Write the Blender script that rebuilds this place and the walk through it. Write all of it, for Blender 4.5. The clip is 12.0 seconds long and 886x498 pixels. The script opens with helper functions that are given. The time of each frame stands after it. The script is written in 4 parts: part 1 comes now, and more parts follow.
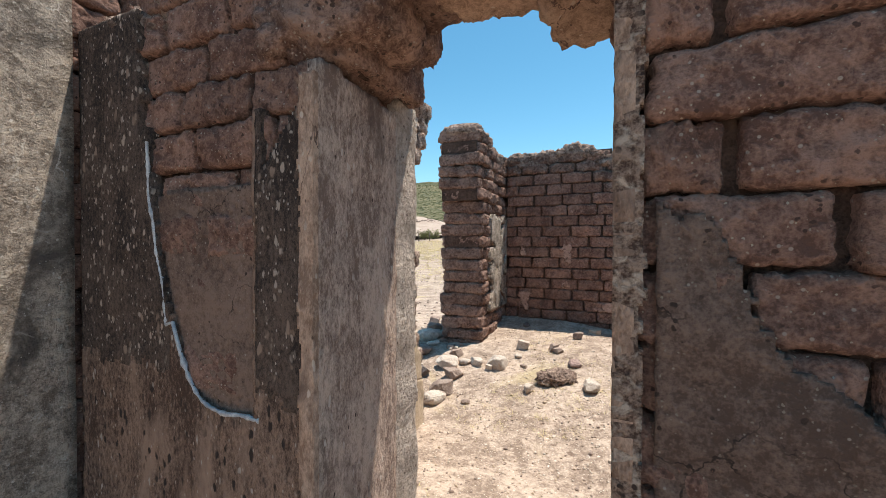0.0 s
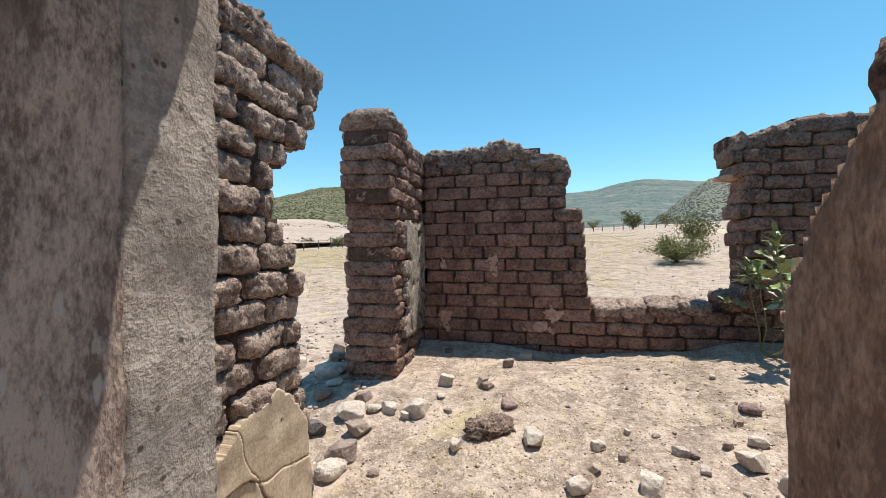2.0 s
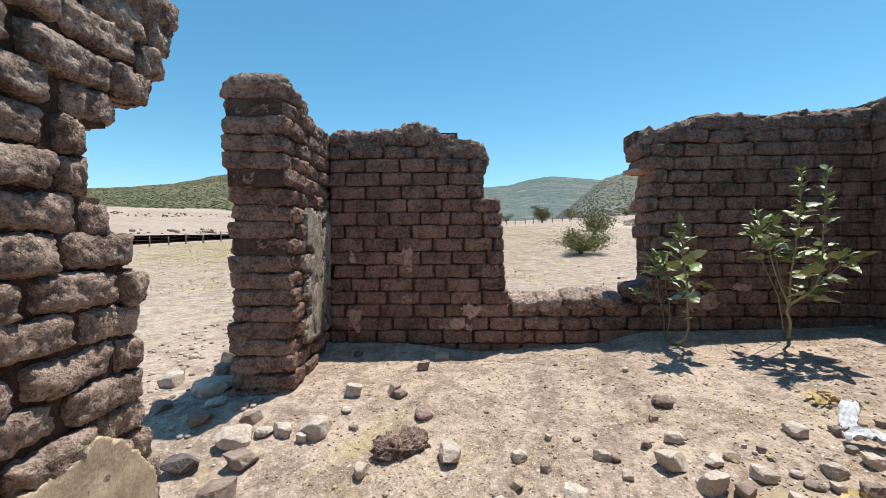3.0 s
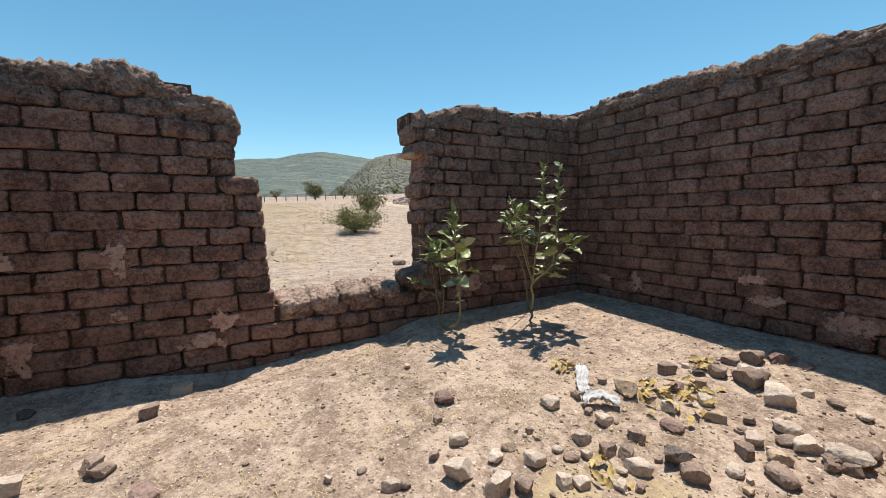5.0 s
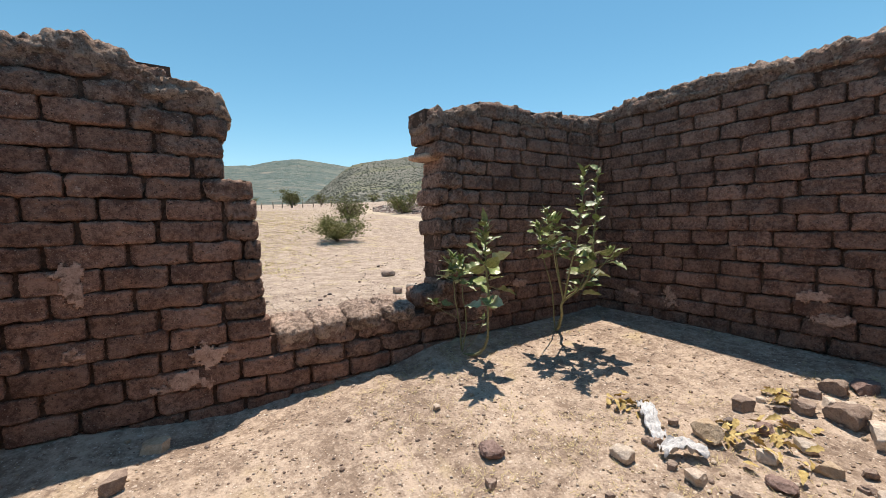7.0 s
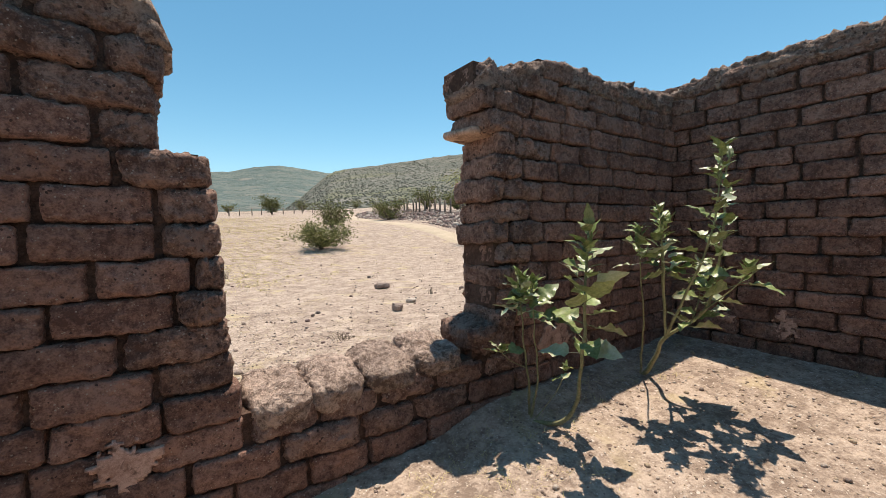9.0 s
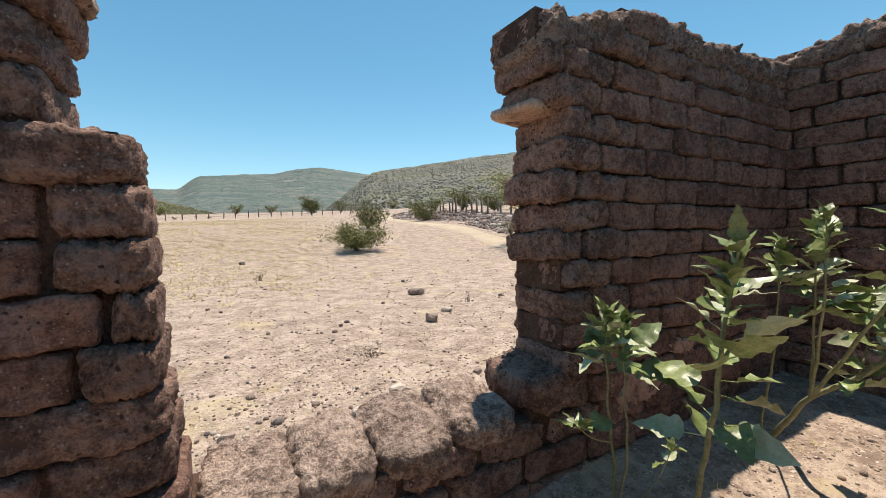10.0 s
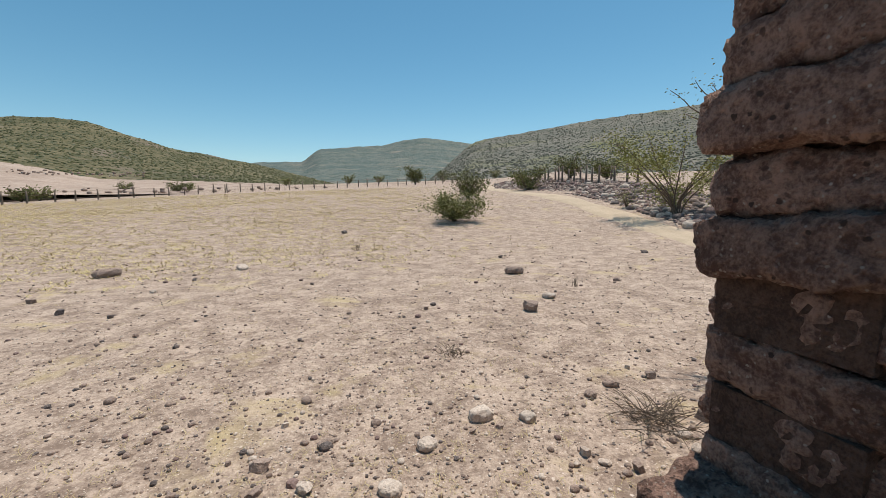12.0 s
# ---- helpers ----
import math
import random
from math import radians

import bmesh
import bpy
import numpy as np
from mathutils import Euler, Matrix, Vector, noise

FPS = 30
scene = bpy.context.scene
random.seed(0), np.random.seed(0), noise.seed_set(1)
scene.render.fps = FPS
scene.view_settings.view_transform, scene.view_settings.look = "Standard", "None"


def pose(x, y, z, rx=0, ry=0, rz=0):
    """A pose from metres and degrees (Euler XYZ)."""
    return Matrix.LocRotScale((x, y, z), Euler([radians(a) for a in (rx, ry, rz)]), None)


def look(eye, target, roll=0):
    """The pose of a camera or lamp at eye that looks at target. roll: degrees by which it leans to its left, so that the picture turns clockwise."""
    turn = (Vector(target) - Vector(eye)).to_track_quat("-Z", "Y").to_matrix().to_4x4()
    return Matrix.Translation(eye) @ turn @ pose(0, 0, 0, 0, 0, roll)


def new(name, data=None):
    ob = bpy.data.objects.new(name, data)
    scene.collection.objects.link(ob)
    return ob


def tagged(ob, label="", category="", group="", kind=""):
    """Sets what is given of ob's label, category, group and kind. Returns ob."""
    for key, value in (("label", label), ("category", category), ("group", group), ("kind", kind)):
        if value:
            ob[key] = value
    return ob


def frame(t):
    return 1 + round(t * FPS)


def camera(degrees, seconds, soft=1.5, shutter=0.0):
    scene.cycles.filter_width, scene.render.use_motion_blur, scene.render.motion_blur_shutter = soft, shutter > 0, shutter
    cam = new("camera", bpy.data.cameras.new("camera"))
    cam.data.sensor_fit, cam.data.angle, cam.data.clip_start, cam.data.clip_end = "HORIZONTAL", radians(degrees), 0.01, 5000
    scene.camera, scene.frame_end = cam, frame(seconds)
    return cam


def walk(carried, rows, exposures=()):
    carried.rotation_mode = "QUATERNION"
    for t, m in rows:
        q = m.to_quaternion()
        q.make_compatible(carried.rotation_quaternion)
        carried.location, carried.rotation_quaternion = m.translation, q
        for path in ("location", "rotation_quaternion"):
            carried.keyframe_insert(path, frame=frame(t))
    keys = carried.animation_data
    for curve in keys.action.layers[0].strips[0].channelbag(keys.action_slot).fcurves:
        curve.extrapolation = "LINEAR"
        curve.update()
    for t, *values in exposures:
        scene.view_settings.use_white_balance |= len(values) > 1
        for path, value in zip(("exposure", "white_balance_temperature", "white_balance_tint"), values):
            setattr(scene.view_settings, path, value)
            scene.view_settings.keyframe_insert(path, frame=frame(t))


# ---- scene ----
cam = camera(94.8, 12.0, soft=0.7)
PATH = [
    (0, (0.032, 0.224, 1.251), (-0.802, 2.041, 1.223), 0.1),
    (0.5, (-0.012, 0.497, 1.266), (-0.758, 2.353, 1.272), -0.1),
    (1, (-0.06, 0.701, 1.307), (-0.743, 2.581, 1.324), -0.1),
    (1.5, (-0.165, 0.929, 1.285), (-0.764, 2.838, 1.303), -0.2),
    (2, (-0.257, 1.138, 1.32), (-0.702, 3.088, 1.321), -0.3),
    (2.5, (-0.264, 1.341, 1.311), (-0.505, 3.326, 1.289), -0.5),
    (2.7, (-0.261, 1.447, 1.308), (-0.425, 3.44, 1.28), -0.4),
    (4.3, (-0.143, 1.895, 1.394), (0.471, 3.794, 1.263), -0.6),
    (4.5, (-0.114, 1.962, 1.392), (0.642, 3.807, 1.246), -0.6),
    (5, (-0.102, 2.146, 1.429), (0.877, 3.882, 1.268), -0.7),
    (5.5, (-0.132, 2.312, 1.443), (0.93, 4.0, 1.3), -0.8),
    (6, (-0.17, 2.477, 1.427), (0.907, 4.157, 1.292), -0.8),
    (6.5, (-0.177, 2.682, 1.429), (0.897, 4.364, 1.299), -0.8),
    (7, (-0.18, 2.843, 1.456), (0.894, 4.526, 1.332), -0.8),
    (7.2, (-0.192, 2.922, 1.445), (0.888, 4.601, 1.32), -0.8),
    (8.8, (0.001, 4.005, 1.403), (1.157, 5.635, 1.31), -1.0),
    (9, (0.078, 4.156, 1.452), (1.225, 5.792, 1.359), -1.0),
    (9.5, (0.265, 4.455, 1.503), (1.349, 6.133, 1.412), -0.9),
    (10, (0.451, 4.784, 1.509), (1.45, 6.515, 1.421), -0.8),
    (10.5, (0.602, 5.043, 1.565), (1.518, 6.818, 1.465), -0.8),
    (11, (0.781, 5.275, 1.525), (1.602, 7.095, 1.399), -1.1),
    (11.5, (0.94, 5.497, 1.564), (1.624, 7.368, 1.385), -1.0),
    (12, (0.993, 5.762, 1.534), (1.533, 7.674, 1.304), -0.4),
]
walk(cam, [(t, look(eye, target, roll)) for t, eye, target, roll in PATH], [(0.0, 0.64, 6950, 9), (1.5, 0.58, 6800, 8), (2.7, 0.46, 6600, 7), (4.5, 0.36, 7050, 11), (9.5, 0.40, 7400, 13), (11.0, 0.18, 7200, 12), (12.0, -0.04, 7100, 12)])

# ---- light ----
SUN = Vector((0.205, 0.175, 1.0)).normalized()
world = bpy.data.worlds.new("sky")
scene.world = world
world.use_nodes = True
wn = world.node_tree
sky = wn.nodes.new("ShaderNodeTexSky")
sky.sky_type, sky.sun_disc = "NISHITA", False
sky.sun_elevation = math.asin(SUN.z)
sky.sun_rotation = math.atan2(SUN.x, SUN.y)
sky.altitude, sky.air_density, sky.dust_density, sky.ozone_density = 600, 1.0, 0.35, 3.0
hue = wn.nodes.new("ShaderNodeHueSaturation")
hue.inputs["Hue"].default_value, hue.inputs["Saturation"].default_value = 0.480, 1.22
wn.links.new(sky.outputs[0], hue.inputs["Color"])
wn.links.new(hue.outputs[0], wn.nodes["Background"].inputs[0])
wn.nodes["Background"].inputs[1].default_value = 0.13
sun_data = bpy.data.lights.new("sun", "SUN")
sun_data.energy, sun_data.angle, sun_data.color = 4.2, radians(0.53), (1.0, 0.955, 0.89)
sun = new("sun", sun_data)
sun.matrix_world = look(SUN * 50, (0, 0, 0))


# ---- materials ----
def material(name, dark, light, scale=6.0, rough=0.95, bump=0.5, depth=0.01, fine=60.0, speck=None, speck_scale=70.0,
             speck_size=0.16, blotch=None, blotch_scale=2.0, blotch_at=0.55, vary=0.12, stretch=(1, 1, 1), sheen=0.0, chips_and_pits=(), cracks=None):
    """Two-scale noise colour with per-object variation, optional specks and blotches, and relief at two scales."""
    m = bpy.data.materials.new(name)
    m.use_nodes = True
    t = m.node_tree
    n, link = t.nodes, t.links.new
    shader = n["Principled BSDF"]
    geo = n.new("ShaderNodeNewGeometry")
    mapping = n.new("ShaderNodeMapping")
    mapping.inputs["Scale"].default_value = stretch
    link(geo.outputs["Position"], mapping.inputs["Vector"])
    where = mapping.outputs[0]

    def noise_node(sc, detail=6.0, distort=0.0):
        k = n.new("ShaderNodeTexNoise")
        k.inputs["Scale"].default_value, k.inputs["Detail"].default_value = sc, detail
        k.inputs["Roughness"].default_value, k.inputs["Distortion"].default_value = 0.62, distort
        link(where, k.inputs["Vector"])
        return k

    def ramp(src, a, b):
        k = n.new("ShaderNodeMapRange")
        k.inputs["From Min"].default_value, k.inputs["From Max"].default_value = a, b
        link(src, k.inputs["Value"])
        return k.outputs[0]

    def mix(fac, a, b):
        k = n.new("ShaderNodeMix")
        k.data_type = "RGBA"
        link(fac, k.inputs[0])
        for value, socket in ((a, k.inputs[6]), (b, k.inputs[7])):
            if isinstance(value, tuple):
                socket.default_value = (*value, 1)
            else:
                link(value, socket)
        return k.outputs[2]

    big, small = noise_node(scale, 5.0, 0.3), noise_node(fine, 6.0)
    grit = noise_node(fine * 3.7, 5.0)

    def add(a, c, gain):
        k = n.new("ShaderNodeMath")
        k.operation = "MULTIPLY_ADD"
        link(c, k.inputs[0])
        k.inputs[1].default_value = gain
        link(a, k.inputs[2])
        return k

    def add_offset(shift, gain):
        k = n.new("ShaderNodeVectorMath")
        k.operation = "MULTIPLY_ADD"
        link(shift, k.inputs[0])
        k.inputs[1].default_value = (gain, gain, gain)
        link(where, k.inputs[2])
        return k.outputs[0]

    both = add(add(big.outputs[0], small.outputs[0], 1.0).outputs[0], grit.outputs[0], 0.8)
    colour = mix(ramp(both.outputs[0], 1.22, 1.58), dark, light)
    if blotch:
        b = noise_node(blotch_scale, 8.0, 0.5)
        colour = mix(ramp(b.outputs[0], blotch_at, blotch_at + 0.12), colour, blotch)
    if speck:
        v = n.new("ShaderNodeTexVoronoi")
        v.inputs["Scale"].default_value = speck_scale
        link(where, v.inputs["Vector"])
        colour = mix(ramp(v.outputs["Distance"], speck_size, speck_size * 0.6), colour, speck)
    for chip, chip_scale, chip_size in chips_and_pits:
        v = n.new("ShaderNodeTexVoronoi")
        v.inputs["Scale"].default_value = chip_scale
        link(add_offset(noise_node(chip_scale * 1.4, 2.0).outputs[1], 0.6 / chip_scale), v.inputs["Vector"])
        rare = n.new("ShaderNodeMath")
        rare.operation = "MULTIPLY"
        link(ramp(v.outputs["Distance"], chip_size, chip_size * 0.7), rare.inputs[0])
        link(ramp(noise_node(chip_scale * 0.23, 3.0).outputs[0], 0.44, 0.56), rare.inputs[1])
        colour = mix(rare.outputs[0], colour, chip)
    if cracks:
        v = n.new("ShaderNodeTexVoronoi")
        v.feature = "DISTANCE_TO_EDGE"
        v.inputs["Scale"].default_value = cracks[1]
        link(add_offset(noise_node(cracks[1] * 2.2, 4.0).outputs[1], 0.5 / cracks[1]), v.inputs["Vector"])
        rare = n.new("ShaderNodeMath")
        rare.operation = "MULTIPLY"
        link(ramp(v.outputs["Distance"], cracks[2], cracks[2] * 0.4), rare.inputs[0])
        link(ramp(noise_node(cracks[1] * 0.8, 4.0).outputs[0], 0.50, 0.60), rare.inputs[1])
        colour = mix(rare.outputs[0], colour, cracks[0])
    info = n.new("ShaderNodeObjectInfo")
    hsv = n.new("ShaderNodeHueSaturation")
    link(colour, hsv.inputs["Color"])
    k = n.new("ShaderNodeMapRange")
    k.inputs["To Min"].default_value, k.inputs["To Max"].default_value = 1 - vary, 1 + vary
    link(info.outputs["Random"], k.inputs["Value"])
    link(k.outputs[0], hsv.inputs["Value"])
    link(hsv.outputs[0], shader.inputs["Base Color"])
    shader.inputs["Roughness"].default_value = rough
    shader.inputs["Specular IOR Level"].default_value = 0.55 if rough < 0.5 else 0.25
    if sheen:
        shader.inputs["Transmission Weight"].default_value = 0.0
        shader.inputs["Subsurface Weight"].default_value = sheen
        shader.inputs["Subsurface Radius"].default_value = (0.01, 0.02, 0.005)
    relief = n.new("ShaderNodeBump")
    relief.inputs["Strength"].default_value, relief.inputs["Distance"].default_value = bump, depth
    height = add(add(big.outputs[0], small.outputs[0], 1.6).outputs[0], grit.outputs[0], 0.45)
    link(height.outputs[0], relief.inputs["Height"])
    link(relief.outputs[0], shader.inputs["Normal"])
    return m


# Dark flecks put the shade of pits into the adobe's colour; pale ones are straw.
ADOBE = material("adobe", (0.148, 0.078, 0.060), (0.385, 0.224, 0.170), 5, bump=1.0, depth=0.016, fine=34, speck=(0.42, 0.33, 0.27), speck_scale=34, speck_size=0.15, vary=0.17, chips_and_pits=(((0.46, 0.38, 0.29), 60, 0.16), ((0.085, 0.05, 0.04), 38, 0.22)))
ADOBE_WORN = material("weathered adobe", (0.152, 0.085, 0.066), (0.43, 0.272, 0.212), 7, bump=1.0, depth=0.026, fine=32, speck=(0.50, 0.41, 0.35), speck_scale=30, speck_size=0.13, vary=0.13, chips_and_pits=(((0.44, 0.36, 0.30), 46, 0.2), ((0.085, 0.055, 0.045), 30, 0.24)))
# Worn adobe recoloured paler for the sun on wall_west; also the sill's dust.
ADOBE_LIT_DUSTY = material("adobe lightened for sun and dust", (0.20, 0.138, 0.110), (0.62, 0.465, 0.380), 7, bump=1.0, depth=0.026, fine=32, speck=(0.58, 0.49, 0.43), speck_scale=30, speck_size=0.12, vary=0.12, chips_and_pits=(((0.52, 0.44, 0.38), 46, 0.2),))
MORTAR = material("mud mortar", (0.075, 0.043, 0.032), (0.17, 0.104, 0.078), 6, bump=1.0, depth=0.02, fine=40)
CAP = material("crumbled mud", (0.165, 0.106, 0.083), (0.50, 0.36, 0.29), 8, bump=1.0, depth=0.026, fine=38, speck=(0.52, 0.43, 0.37), speck_scale=30, chips_and_pits=(((0.09, 0.06, 0.05), 26, 0.25),))
MUD = material("smooth mud render", (0.140, 0.087, 0.067), (0.295, 0.195, 0.152), 3, bump=0.9, depth=0.018, fine=40, speck=(0.42, 0.34, 0.28), speck_scale=26, speck_size=0.10, chips_and_pits=(((0.34, 0.27, 0.21), 60, 0.18), ((0.07, 0.045, 0.036), 30, 0.18)), cracks=((0.062, 0.04, 0.032), 5, 0.014))
PLASTER = material("stained plaster", (0.095, 0.056, 0.042), (0.38, 0.245, 0.180), 5, bump=1.0, depth=0.012, fine=80, blotch=(0.42, 0.275, 0.205), blotch_scale=3.4, blotch_at=0.55, stretch=(1, 1, 0.45), speck=(0.50, 0.40, 0.33), speck_scale=46, speck_size=0.15, chips_and_pits=(((0.05, 0.035, 0.03), 30, 0.3), ((0.52, 0.44, 0.38), 24, 0.17)))
PLASTER_BLACK = material("soot stained plaster", (0.040, 0.028, 0.024), (0.17, 0.118, 0.093), 6, bump=1.0, depth=0.012, fine=80, stretch=(1, 1, 0.6), speck=(0.48, 0.40, 0.34), speck_scale=55, speck_size=0.19, chips_and_pits=(((0.48, 0.38, 0.31), 30, 0.27), ((0.36, 0.25, 0.19), 15, 0.2)))
PLASTER_GREY = material("grey plaster", (0.20, 0.158, 0.128), (0.56, 0.460, 0.375), 9, bump=1.0, depth=0.016, fine=50, blotch=(0.13, 0.105, 0.088), blotch_scale=2.5, blotch_at=0.52, speck=(0.62, 0.56, 0.50), speck_scale=50, speck_size=0.12, chips_and_pits=(((0.64, 0.58, 0.52), 30, 0.18),), cracks=((0.62, 0.55, 0.48), 5.5, 0.022))
PLASTER_ROUGH = material("coarse lime plaster", (0.36, 0.29, 0.24), (0.60, 0.50, 0.43), 14, bump=1.0, depth=0.02, fine=45, speck=(0.16, 0.12, 0.10), speck_scale=24, speck_size=0.15)
REVEAL = material("door reveal plaster", (0.24, 0.160, 0.128), (0.64, 0.480, 0.390), 7, bump=0.9, depth=0.012, fine=60, blotch=(0.16, 0.105, 0.085), blotch_scale=3.0, blotch_at=0.51, stretch=(1, 1, 0.45), speck=(0.08, 0.05, 0.04), speck_scale=26, speck_size=0.10, chips_and_pits=(((0.62, 0.52, 0.45), 30, 0.2),))
REVEAL_TAN = material("tan reveal plaster", (0.29, 0.180, 0.128), (0.60, 0.41, 0.305), 6, bump=0.9, depth=0.014, fine=50, blotch=(0.20, 0.125, 0.095), blotch_scale=4.0, blotch_at=0.57, stretch=(1, 1, 0.5), speck=(0.11, 0.07, 0.055), speck_scale=26, speck_size=0.10, chips_and_pits=(((0.64, 0.52, 0.43), 24, 0.17),), cracks=((0.15, 0.09, 0.07), 4.0, 0.010))
EDGE = material("spalled jamb edge", (0.10, 0.056, 0.041), (0.45, 0.31, 0.235), 38, bump=1.0, depth=0.016, fine=50, blotch=(0.63, 0.50, 0.40), blotch_scale=26, blotch_at=0.52, chips_and_pits=(((0.07, 0.045, 0.036), 40, 0.3),))
LIME = material("broken lime edge", (0.36, 0.36, 0.38), (0.62, 0.61, 0.60), 20, bump=0.6, depth=0.008)
PATCH = material("plaster remnant", (0.37, 0.215, 0.16), (0.58, 0.38, 0.30), 14, bump=0.6, depth=0.006, blotch=(0.17, 0.10, 0.075), blotch_scale=24, blotch_at=0.54)
TILE = material("tan plaster sheet", (0.42, 0.32, 0.22), (0.60, 0.48, 0.35), 6, bump=0.4, depth=0.006, fine=50, blotch=(0.33, 0.25, 0.18), blotch_scale=5)
GROUND = material("dry earth", (0.235, 0.172, 0.134), (0.500, 0.392, 0.314), 3.0, bump=1.0, depth=0.014, fine=15, speck=(0.66, 0.57, 0.49), speck_scale=34, speck_size=0.17, blotch=(0.455, 0.36, 0.215), blotch_scale=0.9, blotch_at=0.57, chips_and_pits=(((0.17, 0.115, 0.09), 22, 0.17), ((0.62, 0.53, 0.46), 14, 0.16), ((0.20, 0.14, 0.11), 5, 0.12)))
ROAD = material("dirt track", (0.50, 0.40, 0.29), (0.62, 0.50, 0.37), 1.0, bump=0.5, depth=0.02, fine=20)
STONES = [material("pale stone", (0.42, 0.340, 0.285), (0.64, 0.55, 0.47), 9, bump=0.6, depth=0.012, fine=50),
          material("brown stone", (0.24, 0.175, 0.145), (0.40, 0.31, 0.26), 9, bump=0.7, depth=0.014, fine=50),
          material("dark stone", (0.12, 0.10, 0.095), (0.24, 0.20, 0.185), 10, bump=0.9, depth=0.016, fine=45),
          material("tan stone", (0.40, 0.30, 0.21), (0.55, 0.43, 0.32), 9, bump=0.6, depth=0.012, fine=50),
          material("reddish stone", (0.19, 0.125, 0.112), (0.33, 0.235, 0.21), 9, bump=0.6, depth=0.012, fine=50)]
LEAF = material("green leaf", (0.14, 0.185, 0.060), (0.29, 0.345, 0.140), 9, rough=0.36, bump=0.3, depth=0.004, fine=60, vary=0.28, sheen=0.2)
LEAF_PALE = material("pale leaf", (0.36, 0.40, 0.24), (0.52, 0.55, 0.38), 12, rough=0.4, bump=0.2, depth=0.004, sheen=0.2)
STEM = material("plant stem", (0.20, 0.20, 0.10), (0.34, 0.32, 0.18), 20, rough=0.8, bump=0.4, depth=0.004)
BARK = material("bark", (0.10, 0.075, 0.055), (0.20, 0.155, 0.12), 14, bump=0.8, depth=0.01)
SHRUB = material("shrub leaves", (0.105, 0.115, 0.040), (0.23, 0.23, 0.085), 5, rough=0.7, bump=0.2, vary=0.2)
SCRUB = material("hill scrub", (0.065, 0.072, 0.034), (0.14, 0.14, 0.07), 0.1, bump=0.2)
# Paler than SCRUB: the haze of distance is put into its colour.
SCRUB_FAR = material("haze tinted far scrub", (0.10, 0.11, 0.09), (0.165, 0.165, 0.13), 0.06, bump=0.2)
MESQUITE = material("yellow green leaves", (0.17, 0.18, 0.05), (0.33, 0.31, 0.10), 4, rough=0.7, bump=0.2, vary=0.2)
DRY = material("dry leaves", (0.42, 0.30, 0.11), (0.62, 0.48, 0.22), 10, rough=0.8, bump=0.3, depth=0.004)
STRAW = material("straw", (0.50, 0.40, 0.19), (0.66, 0.55, 0.31), 8, rough=0.9, bump=0.2)
CLOTH = material("dirty white cloth", (0.50, 0.50, 0.52), (0.74, 0.74, 0.76), 12, rough=0.9, bump=0.5, depth=0.006, fine=150, blotch=(0.20, 0.20, 0.22), blotch_scale=16, blotch_at=0.6)
WOOD = material("grey weathered wood", (0.13, 0.10, 0.08), (0.25, 0.20, 0.16), 10, bump=0.7, depth=0.008, stretch=(1, 1, 0.15))
WIRE = material("rusty wire", (0.14, 0.10, 0.08), (0.22, 0.16, 0.13), 20, rough=0.6, bump=0.2)
HILL_NEAR = material("scrub hillside", (0.085, 0.088, 0.040), (0.22, 0.185, 0.105), 0.02, bump=0.6, depth=3.0, fine=0.16, speck=(0.045, 0.065, 0.028), speck_scale=0.16, speck_size=0.34, blotch=(0.26, 0.205, 0.165), blotch_scale=0.012, blotch_at=0.58)
# East ridge and mesa carry distance haze as a paler, bluer base colour.
HILL_RIGHT = material("haze tinted bushy hillside", (0.125, 0.13, 0.105), (0.24, 0.222, 0.182), 0.012, bump=0.6, depth=4.0, fine=0.1, speck=(0.075, 0.09, 0.065), speck_scale=0.19, speck_size=0.36, blotch=(0.19, 0.19, 0.10), blotch_scale=0.006, blotch_at=0.55)
HILL_FAR = material("haze tinted far mesa", (0.105, 0.150, 0.140), (0.20, 0.222, 0.190), 0.006, bump=0.8, depth=14.0, fine=0.035, blotch=(0.30, 0.27, 0.225), blotch_scale=0.007, blotch_at=0.56, stretch=(1, 1, 3), chips_and_pits=(((0.075, 0.11, 0.095), 0.05, 0.4),))
TERRACE = material("fallow terrace", (0.30, 0.225, 0.18), (0.42, 0.33, 0.27), 0.05, bump=0.5, depth=0.3, fine=0.5, blotch=(0.16, 0.14, 0.08), blotch_scale=0.25, blotch_at=0.62)


# ---- builders ----
def mesh_from(name, verts, faces, mat, smooth=True):
    me = bpy.data.meshes.new(name)
    me.from_pydata([tuple(v) for v in verts], [], faces)
    me.materials.append(mat)
    if smooth:
        me.polygons.foreach_set("use_smooth", [True] * len(me.polygons))
    me.update()
    return me


def child(name, me, parent, m=None, label=""):
    ob = new(name, me)
    ob.parent = parent
    if m is not None:
        ob.matrix_basis = m
    if label:
        ob["label"] = label
    return ob


def empty(name, m, label, category, group="", kind=""):
    ob = new(name)
    ob.matrix_basis = m
    ob.empty_display_size = 0.1
    return tagged(ob, label, category, group, kind)


def n3(x, y, z, s=1.0):
    return noise.noise(Vector((x, y, z)) * s)


